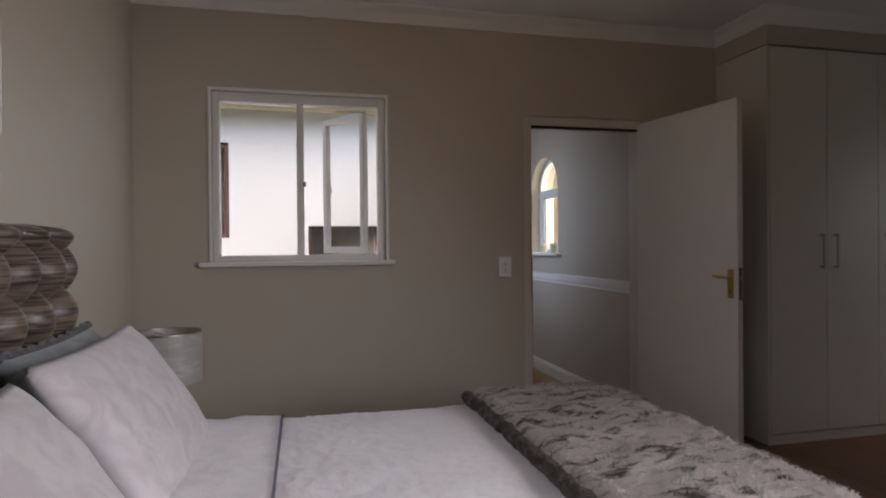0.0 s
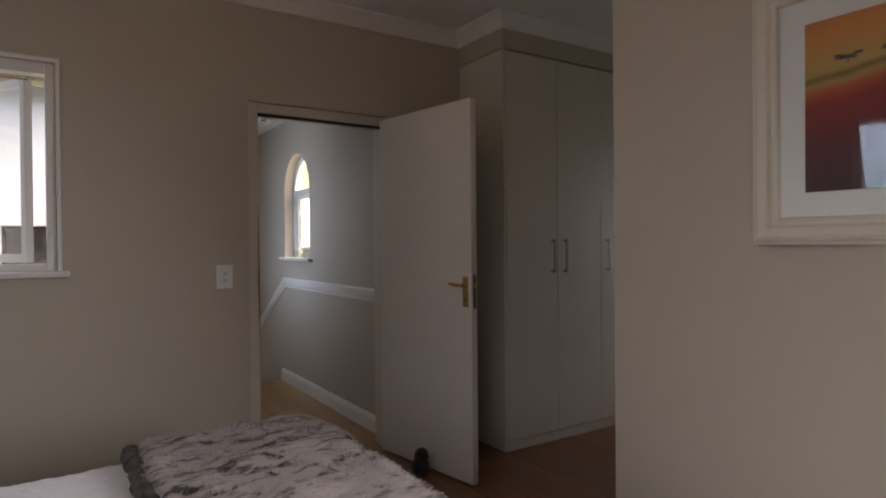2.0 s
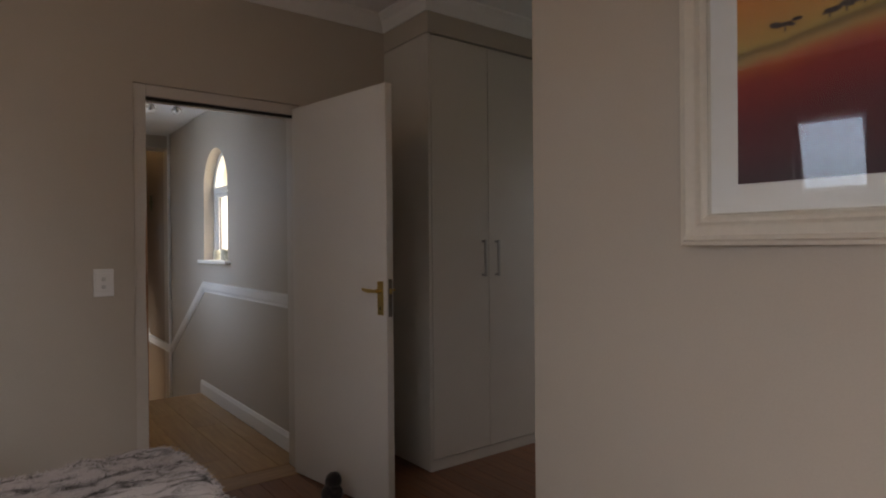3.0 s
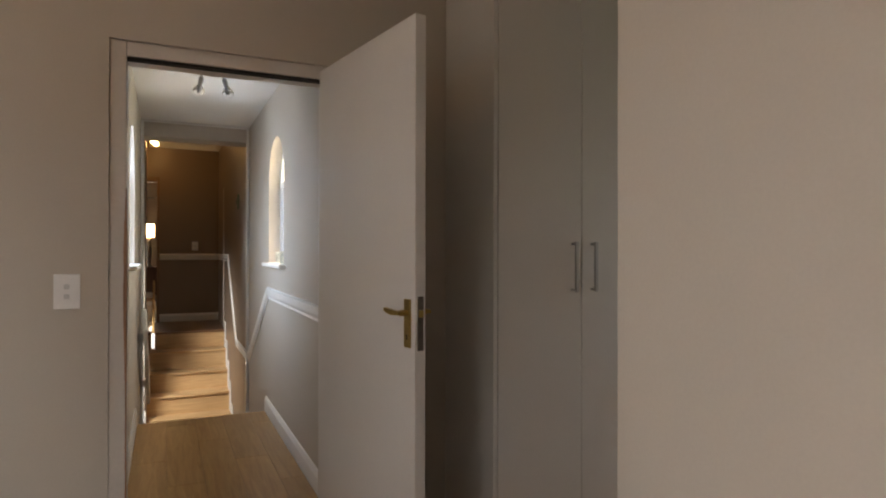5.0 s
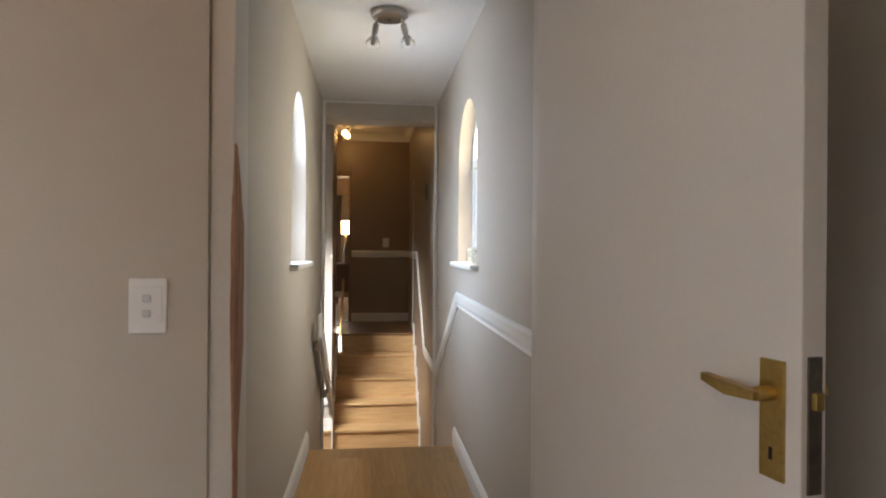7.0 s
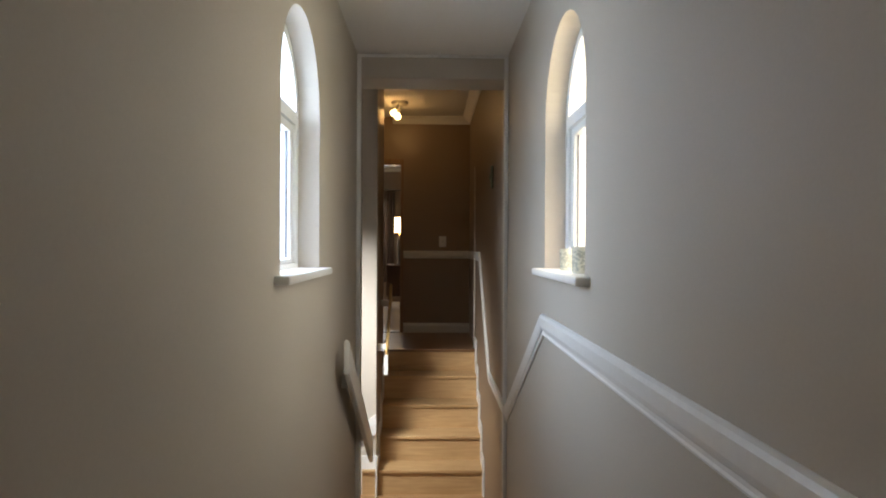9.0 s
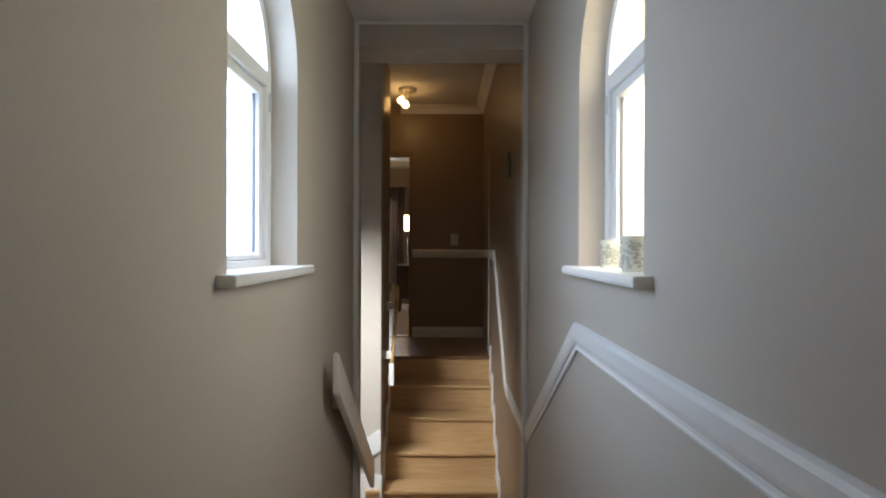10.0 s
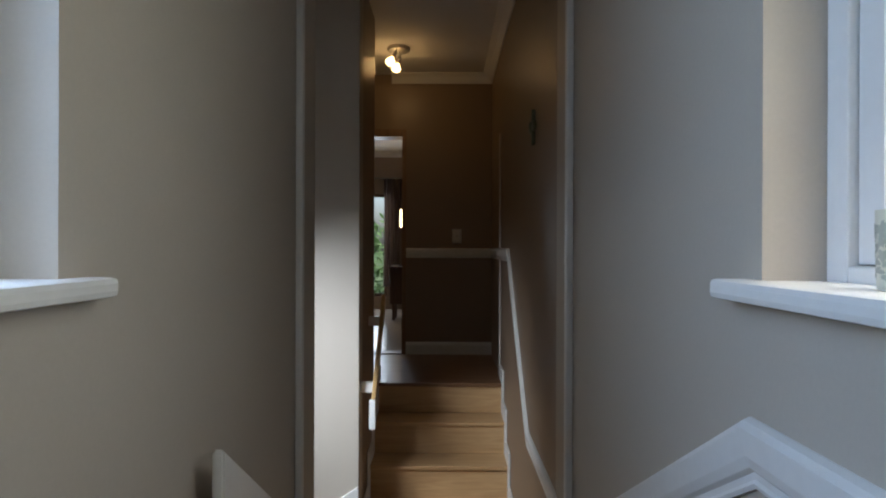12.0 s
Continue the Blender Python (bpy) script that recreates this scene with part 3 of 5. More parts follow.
def bedroom_window():
    w = thing("window_1", "white wooden casement window, one sash standing open", "window", kind="structure")
    y0, y1 = 3.165, 3.245
    X0, X1, Z0, Z1 = -0.538, 0.443, 1.165, 2.135
    fr = part("window_frame", boxed(X0, X0 + 0.036, y0, y1, Z0, Z1, 0.004), TRIM, w)
    part("frame_side", boxed(X1 - 0.042, X1, y0, y1, Z0, Z1, 0.004), TRIM, w)
    part("frame_head", boxed(X0 + 0.037, X1 - 0.043, y0, y1, Z1 - 0.055, Z1, 0.004), TRIM, w)
    part("frame_foot", boxed(X0 + 0.037, X1 - 0.043, y0, y1, Z0, Z0 + 0.035, 0.004), TRIM, w)
    part("mullion", boxed(-0.075, -0.033, y0, y1, Z0 + 0.036, Z1 - 0.056, 0.004), TRIM, w)
    bm = bmesh.new()
    for b in ((X0 - 0.018, X0 - 0.001, Z0, Z1 + 0.017), (X1 + 0.001, X1 + 0.018, Z0, Z1 + 0.017), (X0 - 0.0005, X1 + 0.0005, Z1 + 0.0, Z1 + 0.017)):
        box(bm, b[0], b[1], ROOM_N - 0.012, ROOM_N - 0.001, b[2], b[3], 0.003)
    part("architrave", bm, TRIM, w)
    part("window_sill", boxed(X0 - 0.067, X1 + 0.048, ROOM_N - 0.05, y0 + 0.01, 1.138, 1.164, 0.006), TRIM, w)
    pane = part("pane", boxed(X0 + 0.038, -0.077, 3.205, 3.209, Z0 + 0.037, Z1 - 0.057), GLASS, w)
    pane.visible_shadow = False
    part("catch", boxed(-0.039, -0.021, y0 - 0.02, y0 - 0.001, 1.60, 1.625, 0.003), DARK_METAL, w)
    # open sash, hung on the outer side
    m = Matrix.Translation((0.335, 3.255, 0)) @ Matrix.Rotation(radians(123), 4, "Z")
    sw, s0, s1 = 0.42, Z0 + 0.04, Z1 - 0.06
    bm = bmesh.new()
    box(bm, 0, 0.036, -0.018, 0.018, s0, s1, 0.003, m), box(bm, sw - 0.036, sw, -0.018, 0.018, s0, s1, 0.003, m)
    box(bm, 0.0362, sw - 0.0362, -0.018, 0.018, s0, s0 + 0.04, 0.003, m), box(bm, 0.0362, sw - 0.0362, -0.018, 0.018, s1 - 0.036, s1, 0.003, m)
    sash = part("sash", bm, TRIM, w, "white sash swung outwards")
    sp = part("pane", boxed(0.037, sw - 0.037, -0.002, 0.002, s0 + 0.041, s1 - 0.037, 0, m), THIN_GLASS, sash)
    sp.visible_shadow = False
    part("catch", boxed(sw - 0.03, sw - 0.01, -0.03, -0.018, 1.60, 1.64, 0.003, m), DARK_METAL, sash)
    part("stay", boxed(0.16, 0.335, 3.235, 3.243, Z1 - 0.075, Z1 - 0.068, 0.001), DARK_METAL, sash)


bedroom_window()


def plain_window(name, label, axis, c, a0, a1, z0, z1, fmat, fw=0.05):
    """A fixed framed window in the plane at c."""
    w = thing(name, label, "window", kind="structure")

    def b(lo, hi, zl, zh, d, mat, nm, par):
        args = (c - d, c + d, lo, hi) if axis == "y" else (lo, hi, c - d, c + d)
        return part(nm, boxed(*args, zl, zh, 0.003 if mat is not GLASS else 0), mat, par)
    f = b(a0, a0 + fw, z0, z1, 0.03, fmat, "window_frame", w)
    b(a1 - fw, a1, z0, z1, 0.03, fmat, "frame_side", w)
    b(a0 + fw + 0.001, a1 - fw - 0.001, z1 - fw, z1, 0.03, fmat, "frame_head", w)
    b(a0 + fw + 0.001, a1 - fw - 0.001, z0, z0 + fw, 0.03, fmat, "frame_foot", w)
    p = b(a0 + fw + 0.002, a1 - fw - 0.002, z0 + fw + 0.002, z1 - fw - 0.002, 0.003, GLASS, "pane", w)
    p.visible_shadow = False
    return w


# unseen window, added as the opening for the east bedroom lamp
plain_window("window_2", "unseen white-framed window added in the picture wall for light", "y", PIC_X + 0.08, -1.48, -0.42, 0.92, 2.08, TRIM)
# likewise unseen, added to hold the west bedroom lamp
plain_window("window_11", "unseen white-framed window added beside the bed for light", "y", ROOM_W - 0.1, -1.55, -0.35, 0.92, 2.08, TRIM)
plain_window("window_3", "small high white-framed window in the bed wall", "y", ROOM_W - 0.13, 1.20, 1.66, 1.60, 2.19, TRIM, 0.03)
# unseen alcove window, added for the lamp that stands in it
plain_window("window_4", "unseen white-framed window added in the alcove for light", "y", ALC_E + 0.1, 1.7, 2.45, 1.0, 2.0, TRIM)

# ---- bed ----


def cloth_material(name, color, dark=None, stroke=(6, 30, 6), rough=0.85, sheen=0.4, lo=0.45, hi=0.62, fine=180, bump=0.3, dist=0.003):
    """Cloth with a fine weave; dark adds uneven strokes of a second colour."""
    m = material(name, color, rough, vary=0.07, scale=7, fine=fine, bump=bump, dist=dist)
    n, l = m.node_tree.nodes, m.node_tree.links
    b = n["Principled BSDF"]
    b.inputs["Sheen Weight"].default_value = sheen
    if dark:
        co, mp, t = n.new("ShaderNodeTexCoord"), n.new("ShaderNodeMapping"), n.new("ShaderNodeTexNoise")
        mp.inputs["Scale"].default_value = stroke
        t.inputs["Scale"].default_value, t.inputs["Detail"].default_value, t.inputs["Distortion"].default_value = 1.0, 6, 1.6
        l.new(co.outputs["Object"], mp.inputs["Vector"]), l.new(mp.outputs[0], t.inputs["Vector"])
        r = n.new("ShaderNodeMapRange")
        r.inputs["From Min"].default_value, r.inputs["From Max"].default_value = lo, hi
        l.new(t.outputs["Fac"], r.inputs["Value"])
        mix = n.new("ShaderNodeMix")
        mix.data_type = "RGBA"
        mix.inputs["A"].default_value = (*dark, 1)
        l.new(r.outputs[0], mix.inputs["Factor"])
        l.new(b.inputs["Base Color"].links[0].from_socket, mix.inputs["B"])
        l.new(mix.outputs["Result"], b.inputs["Base Color"])
    return m


LINEN = cloth_material("white_quilted_cotton", (0.78, 0.74, 0.77), fine=90, bump=0.5, dist=0.004)
PILLOW = cloth_material("pale_lilac_brushed_cotton", (0.62, 0.57, 0.59), (0.52, 0.465, 0.49), (7, 9, 9), lo=0.35, hi=0.6)
TEAL = cloth_material("grey_teal_satin", (0.29, 0.345, 0.36), (0.20, 0.25, 0.27), (10, 6, 10), rough=0.5)
FUR = cloth_material("faux_fur", (0.50, 0.44, 0.42), (0.04, 0.030, 0.024), (8, 17, 13), sheen=0.06, lo=0.34, hi=0.50, fine=220, bump=0.8, dist=0.008)
VELVET = cloth_material("crushed_brown_velvet", (0.25, 0.185, 0.145), (0.035, 0.018, 0.013), (4, 4, 75), rough=0.42, sheen=0.12, lo=0.36, hi=0.66)
NAVY = material("navy_piping", (0.30, 0.28, 0.36), 0.8)

BED_Y0, BED_Y1, BED_X0, BED_X1 = 0.47, 2.0, -0.83, 1.27


def drape(x0, x1, y0, y1, z, drop, res, bulge, lumps, edge=0.05, seed=0.0, thick=0.0):
    """A sheet of cloth on a flat top that turns down over both long sides and the foot, as one closed skin."""
    bm = bmesh.new()
    nx, ny = int((x1 - x0) / res), int((y1 - y0 + 2 * drop) / res)
    rows = []
    for i in range(nx + 1):
        row = []
        x = x0 + (x1 - x0) * i / nx
        for j in range(ny + 1):
            s = -drop + (y1 - y0 + 2 * drop) * j / ny
            over = max(-s, s - (y1 - y0), 0.0)
            y = min(max(s, 0), y1 - y0) + y0
            k = min(over / edge, 1.0)
            side = -1 if s < 0 else 1
            yy = y + side * edge * math.sin(k * math.pi / 2) * (over > 0)
            zz = z - (edge * (1 - math.cos(k * math.pi / 2)) + max(over - edge, 0)) * (over > 0)
            inside = min(y - y0, y1 - y) / (0.5 * (y1 - y0))
            zz += bulge * (1 - (1 - min(1, inside * 2.2)) ** 2) * (over == 0)
            p = Vector((x * 5, yy * 5, seed))
            d = lumps * (noise.noise(p) + 0.5 * noise.noise(p * 2.6) + 0.25 * noise.noise(p * 6.1))
            if over > edge:
                yy += side * (d * 0.8 + 0.012 * math.sin(x * 19 + seed))
            else:
                zz += d
            row.append(bm.verts.new((x, yy, zz)))
        rows.append(row)
    for a, b in zip(rows, rows[1:]):
        for j in range(ny):
            bm.faces.new((a[j], a[j + 1], b[j + 1], b[j]))
    if thick:
        bmesh.ops.solidify(bm, geom=bm.faces[:], thickness=thick)
    return bm


def quilt_relief(bm, amount):
    """Small raised scrolls pressed into the top of the cover."""
    for v in bm.verts:
        p = v.co
        a = noise.noise((p.x * 19, p.y * 27, 3.3)) + 0.6 * noise.noise((p.x * 30, p.y * 40, 9.1))
        v.co.z += amount * (1 - min(1, abs(a) * 2.4)) + 0.5 * amount * noise.noise((p.x * 4, p.y * 9, 1.7))


def make_bed():
    bed = thing("bed", "double bed with a deep-buttoned velvet headboard", "bed")
    part("base", boxed(BED_X0, BED_X1 - 0.06, BED_Y0 + 0.03, BED_Y1 - 0.03, 0.07, 0.30, 0.02), TEAL, bed)
    part("mattress", boxed(BED_X0, BED_X1 - 0.05, BED_Y0 + 0.02, BED_Y1 - 0.02, 0.301, 0.565, 0.05), LINEN, bed)
    for x in (BED_X0 + 0.1, BED_X1 - 0.2):
        for y in (BED_Y0 + 0.12, BED_Y1 - 0.12):
            part("leg", lathe(bmesh.new(), [(0, -0.006), (0.025, -0.006), (0.035, 0.07), (0, 0.07)], 12, (x, y, 0)), BROWN_WOOD, bed)
    # headboard with diamond tufts
    bm = bmesh.new()
    y0, y1, z0, z1, nx, nz = 0.46, 1.962, 0.25, 1.33, 190, 120
    pw, ph = 0.20, 0.30
    rows = []
    for i in range(nx + 1):
        row = []
        for k in range(nz + 1):
            y, z = y0 + (y1 - y0) * i / nx, z0 + (z1 - z0) * k / nz
            u, w = (y - y1) / pw, (z - z1) / ph
            # distance to the diagonal folds between buttons
            a, b = abs((u + w) % 1.0 - 0.5) * 2, abs((u - w) % 1.0 - 0.5) * 2
            h = (1 - a ** 2.2) * (1 - b ** 2.2)
            e = min((y - y0), (y1 - y), (z1 - z)) / 0.05
            rim = math.sqrt(max(0.0, 1 - (1 - min(1, e)) ** 2))
            x = ROOM_W + 0.012 + (0.022 + 0.105 * h ** 0.8) * rim
            row.append(bm.verts.new((x, y + 0.006 * noise.noise((y * 9, z * 9, 2)), z + 0.008 * noise.noise((y * 8, z * 8, 7)))))
        rows.append(row)
    for p, q in zip(rows, rows[1:]):
        for k in range(nz):
            bm.faces.new((p[k], q[k], q[k + 1], p[k + 1]))
    part("headboard", bm, VELVET, bed, "deep-buttoned crushed brown velvet headboard", smooth=True)
    part("headboard_back", boxed(ROOM_W + 0.002, ROOM_W + 0.03, y0 + 0.004, y1 - 0.004, 0.0, z1 - 0.01), VELVET, bed)
    for i in range(9):
        for k in range(6):
            for dy, dz in ((0, 0), (0.5, 0.5)):
                y, z = y1 - pw * (i + 0.5 + dy - 0.5), z1 - ph * (k + dz + 0.5)
                if y0 + 0.05 < y < y1 - 0.03 and z0 < z < z1 - 0.03:
                    part("button", lathe(bmesh.new(), [(0, 0.008), (0.008, 0.006), (0.011, 0), (0, -0.003)], 8,
                                         m=Matrix.Translation((ROOM_W + 0.052, y, z)) @ Matrix.Rotation(radians(90), 4, "Y")), VELVET, bed)


make_bed()

bm = drape(-0.80, BED_X1 - 0.02, BED_Y0, BED_Y1, 0.568, 0.36, 0.0115, 0.020, 0.005, seed=1.0)
quilt_relief(bm, 0.0055)
duvet = thing("duvet", "white embossed quilted duvet cover spread over the bed", "duvet")
part("cover", bm, LINEN, duvet, smooth=True)
bm = drape(-0.66, -0.135, BED_Y0 - 0.012, BED_Y1 + 0.012, 0.579, 0.30, 0.014, 0.024, 0.010, seed=4.0)
for v in bm.verts:
    p = v.co
    v.co.z += 0.011 * abs(noise.noise((p.x * 6, p.y * 17, 2))) + 0.006 * noise.noise((p.x * 15, p.y * 34, 6))
part("turned_back_fold", bm, LINEN, duvet, smooth=True)
bm = drape(-0.1365, -0.1275, BED_Y0 - 0.014, BED_Y1 + 0.014, 0.5845, 0.30, 0.004, 0.026, 0.010, seed=4.0, thick=0.006)
part("piping", bm, NAVY, duvet, "narrow navy piping", smooth=True)

bm = drape(0.625, 1.72, BED_Y0 - 0.02, BED_Y1 + 0.02, 0.627, 0.42, 0.014, 0.022, 0.016, edge=0.06, seed=8.0)
for v in bm.verts:
    p = v.co * 1.0
    # over the foot of the bed: a rounded edge, then a hanging fall with soft pleats
    over = max(0.0, p.x - 1.19)
    bend = min(over / 0.126, 1.0) * math.pi / 2
    fall = max(0.0, over - 0.126)
    if over > 0:
        v.co.x = 1.19 + 0.08 * math.sin(bend) + 0.16 * fall + min(1.0, 5 * fall) * (0.016 * math.sin(p.y * 21) + 0.02 * noise.noise((p.y * 5, fall * 4, 2)))
        low = v.co.z - 0.08 * (1 - math.cos(bend)) - 0.97 * fall
        v.co.z = low if low > 0.07 else 0.07 + 0.1 * (low - 0.07)
    e = max(0.0, (0.685 - p.x) / 0.06)
    v.co.z -= 0.045 * e * e
    v.co.z += 0.006 * noise.noise((p.x * 40, p.y * 40, p.z * 40)) + 0.016 * abs(noise.noise((p.x * 7, p.y * 2.2, 5)))
    v.co.x += 0.008 * noise.noise((p.y * 16, p.z * 16, 1))
bm.normal_update()
skin = [(v.co.copy(), v.normal.copy()) for v in bm.verts]
under = {v: bm.verts.new(v.co - v.normal * (0.02 if v.normal.z > -0.2 else -0.02)) for v in list(bm.verts)}
for f in list(bm.faces):
    bm.faces.new([under[v] for v in reversed(f.verts)])
throw = thing("throw_blanket", "grey-brown mottled faux fur throw across the bed foot", "blanket")
part("fur", bm, FUR, throw, smooth=True)
random.seed(21)
bm = bmesh.new()
for c, nrm in skin:
    nrm = nrm if nrm.z > -0.2 else -nrm
    for k in range(2):
        p = c + Vector((random.uniform(-0.008, 0.008), random.uniform(-0.008, 0.008), 0)) + nrm * 0.0
        a = random.gauss(0.3, 0.7) + 1.5 * noise.noise((c.x * 4, c.y * 4, 3))
        d = (Vector((math.cos(a), math.sin(a), 0)) + nrm * random.uniform(0.25, 0.8)).normalized()
        s = d.cross(nrm).normalized() * random.uniform(0.0012, 0.0024)
        L = random.uniform(0.014, 0.028)
        q = [bm.verts.new(v) for v in (p - s, p + s, p + d * L * 0.6 + s * 0.7 - nrm * 0.001, p + d * L - nrm * 0.004)]
        bm.faces.new(q)
pile = part("pile", bm, FUR, throw, "long soft fur pile")
pile["kind"] = "stuff"
FUR_DARK = cloth_material("dark_fur_edge", (0.12, 0.085, 0.07), (0.025, 0.017, 0.013), (30, 14, 20), sheen=0.06, fine=220, bump=0.8, dist=0.008)
bm = bmesh.new()
ring = [(0.027 * math.cos(a * math.tau / 12), 0.024 * math.sin(a * math.tau / 12)) for a in range(12)]
pts = [(0.625 + 0.012 * noise.noise((k * 0.31, 0, 4)), BED_Y0 - 0.02 + (BED_Y1 - BED_Y0 + 0.05) * k / 70, 0.602 + 0.012 * math.sin(math.pi * min(1, 4 * min(k, 70 - k) / 70) / 2) + 0.006 * noise.noise((k * 0.5, 2, 0))) for k in range(71)]
sweep(bm, pts, ring, lambda i: ((1 + 0.12 * noise.noise((i * 0.9, 5, 1)), 0, 0), (0, 0, 1 + 0.15 * noise.noise((i * 0.8, 9, 1)))))
part("hem", bm, FUR_DARK, throw, "dark brown rolled fur edge", smooth=True)


def pillow(name, w, h, d, m, mat, label, seed, trim=None):
    t = thing(name, label, "pillow", group="pillows on the bed")
    bm = bmesh.new()
    n = 26
    skins = []
    for s in (1, -1):
        grid = []
        for i in range(n + 1):
            row = []
            for j in range(n + 1):
                u, v = 2 * i / n - 1, 2 * j / n - 1
                puff = ((1 - u * u) ** 0.5 * (1 - v * v) ** 0.5) ** 0.75
                pinch = 1 - 0.07 * (1 - v * v) * abs(u) ** 3
                pinch2 = 1 - 0.07 * (1 - u * u) * abs(v) ** 3
                x, y = u * w / 2 * pinch, v * h / 2 * pinch2
                z = s * d / 2 * puff + 0.010 * noise.noise((x * 9, y * 9, seed)) * puff + 0.008 * noise.noise((x * 4, y * 14, seed + 5)) * puff
                row.append((x, y, z))
            grid.append(row)
        skins.append(grid)
    for s, grid in enumerate(skins):
        vs = [[bm.verts.new(m @ Vector(p)) for p in row] for row in grid]
        for i in range(n):
            for j in range(n):
                bm.faces.new((vs[i][j], vs[i + 1][j], vs[i + 1][j + 1], vs[i][j + 1]))
    bmesh.ops.remove_doubles(bm, verts=bm.verts, dist=0.0004)
    part("cover", bm, mat, t, smooth=True)
    if trim:
        bm = bmesh.new()
        pts = [m @ Vector((-w / 2 + w * k / 30, h / 2 * (1 - 0.07 * (1 - (2 * k / 30 - 1) ** 2)), 0)) for k in range(31)]
        ring = [(0.016 * math.cos(a * math.tau / 6), 0.016 * math.sin(a * math.tau / 6)) for a in range(6)]
        ax, bx = m.to_3x3() @ Vector((0, 1, 0)), m.to_3x3() @ Vector((0, 0, 1))
        sweep(bm, pts, ring, lambda i: (ax * (1 + 0.5 * math.sin(i * 2.1)), bx))
        part("trim", bm, trim, t, "dark ruffled trim")
    return t


DARK_TRIM = cloth_material("dark_ruffle", (0.10, 0.09, 0.10), (0.02, 0.02, 0.025), (40, 40, 40))


def lean(x, y, z, tilt, turn=0.0):
    """A pillow's pose: its width runs along y and it leans back against the headboard."""
    return Matrix.Translation((x, y, z)) @ Matrix.Rotation(radians(turn), 4, "Z") @ Matrix.Rotation(radians(90), 4, "Z") @ Matrix.Rotation(radians(tilt), 4, "X")


pillow("pillow", 0.84, 0.52, 0.18, lean(-0.545, 1.55, 0.757, 56), PILLOW, "pale lilac-grey pillow propped against a teal pillow", 1.0)
pillow("pillow", 0.72, 0.50, 0.17, lean(-0.56, 0.80, 0.735, 54, 3), PILLOW, "pale lilac-grey pillow propped on the bed", 6.0)
pillow("pillow", 0.72, 0.52, 0.15, lean(-0.69, 1.66, 0.745, 58), TEAL, "grey-teal satin pillow with a dark ruffled trim", 11.0, DARK_TRIM)
pillow("pillow", 0.72, 0.52, 0.15, lean(-0.69, 0.88, 0.745, 58), TEAL, "grey-teal satin pillow with a dark ruffled trim", 15.0, DARK_TRIM)

nightstand = thing("bedside_table", "small brown wooden bedside table beside the bed", "bedside table")
part("top", boxed(-0.92, -0.48, 2.28, 2.74, 0.36, 0.385, 0.006), BROWN_WOOD, nightstand)
part("body", boxed(-0.90, -0.50, 2.30, 2.72, 0.15, 0.359, 0.004), BROWN_WOOD, nightstand)
for x in (-0.89, -0.53):
    for y in (2.31, 2.69):
        part("leg", boxed(x, x + 0.03, y, y + 0.03, -0.006, 0.149, 0.003), BROWN_WOOD, nightstand)

SHADE = cloth_material("silver_shade_cloth", (0.52, 0.50, 0.48), (0.40, 0.385, 0.37), (4, 4, 18), rough=0.45, sheen=0.2)
lamp = thing("bedside_lamp", "bedside lamp with a silvery drum shade, switched off", "lamp", (-0.672, 2.58, 0.386))
part("base", lathe(bmesh.new(), [(0, 0), (0.065, 0), (0.065, 0.012), (0.02, 0.03), (0.035, 0.09), (0.03, 0.17), (0.012, 0.24), (0.012, 0.452), (0, 0.452)], 24), STEEL, lamp, smooth=True)
part("shade", lathe(bmesh.new(), [(0.155, 0.240), (0.155, 0.47), (0.152, 0.47), (0.152, 0.240), (0.155, 0.240)], 48), SHADE, lamp, smooth=False)
bm = lathe(bmesh.new(), [(0.1565, 0.464), (0.1565, 0.472), (0.151, 0.472), (0.151, 0.464), (0.1565, 0.464)], 48)
part("rim", bm, STEEL, lamp, "thin metal rim")
bm = bmesh.new()
for k in range(3):
    box(bm, 0.0, 0.152, -0.002, 0.002, 0.45, 0.454, 0, Matrix.Rotation(k * math.tau / 3, 4, "Z"))
part("spider", bm, STEEL, lamp)

# ---- framed picture ----
FRAME_CREAM = material("cream_frame_lacquer", (0.66, 0.61, 0.52), 0.38, vary=0.05, scale=8, fine=70, bump=0.08)
MATBOARD = material("white_mat_board", (0.70, 0.69, 0.66), 0.9, vary=0.02)
TREE_INK = material("dark_painted_tree", (0.05, 0.03, 0.025), 0.8)


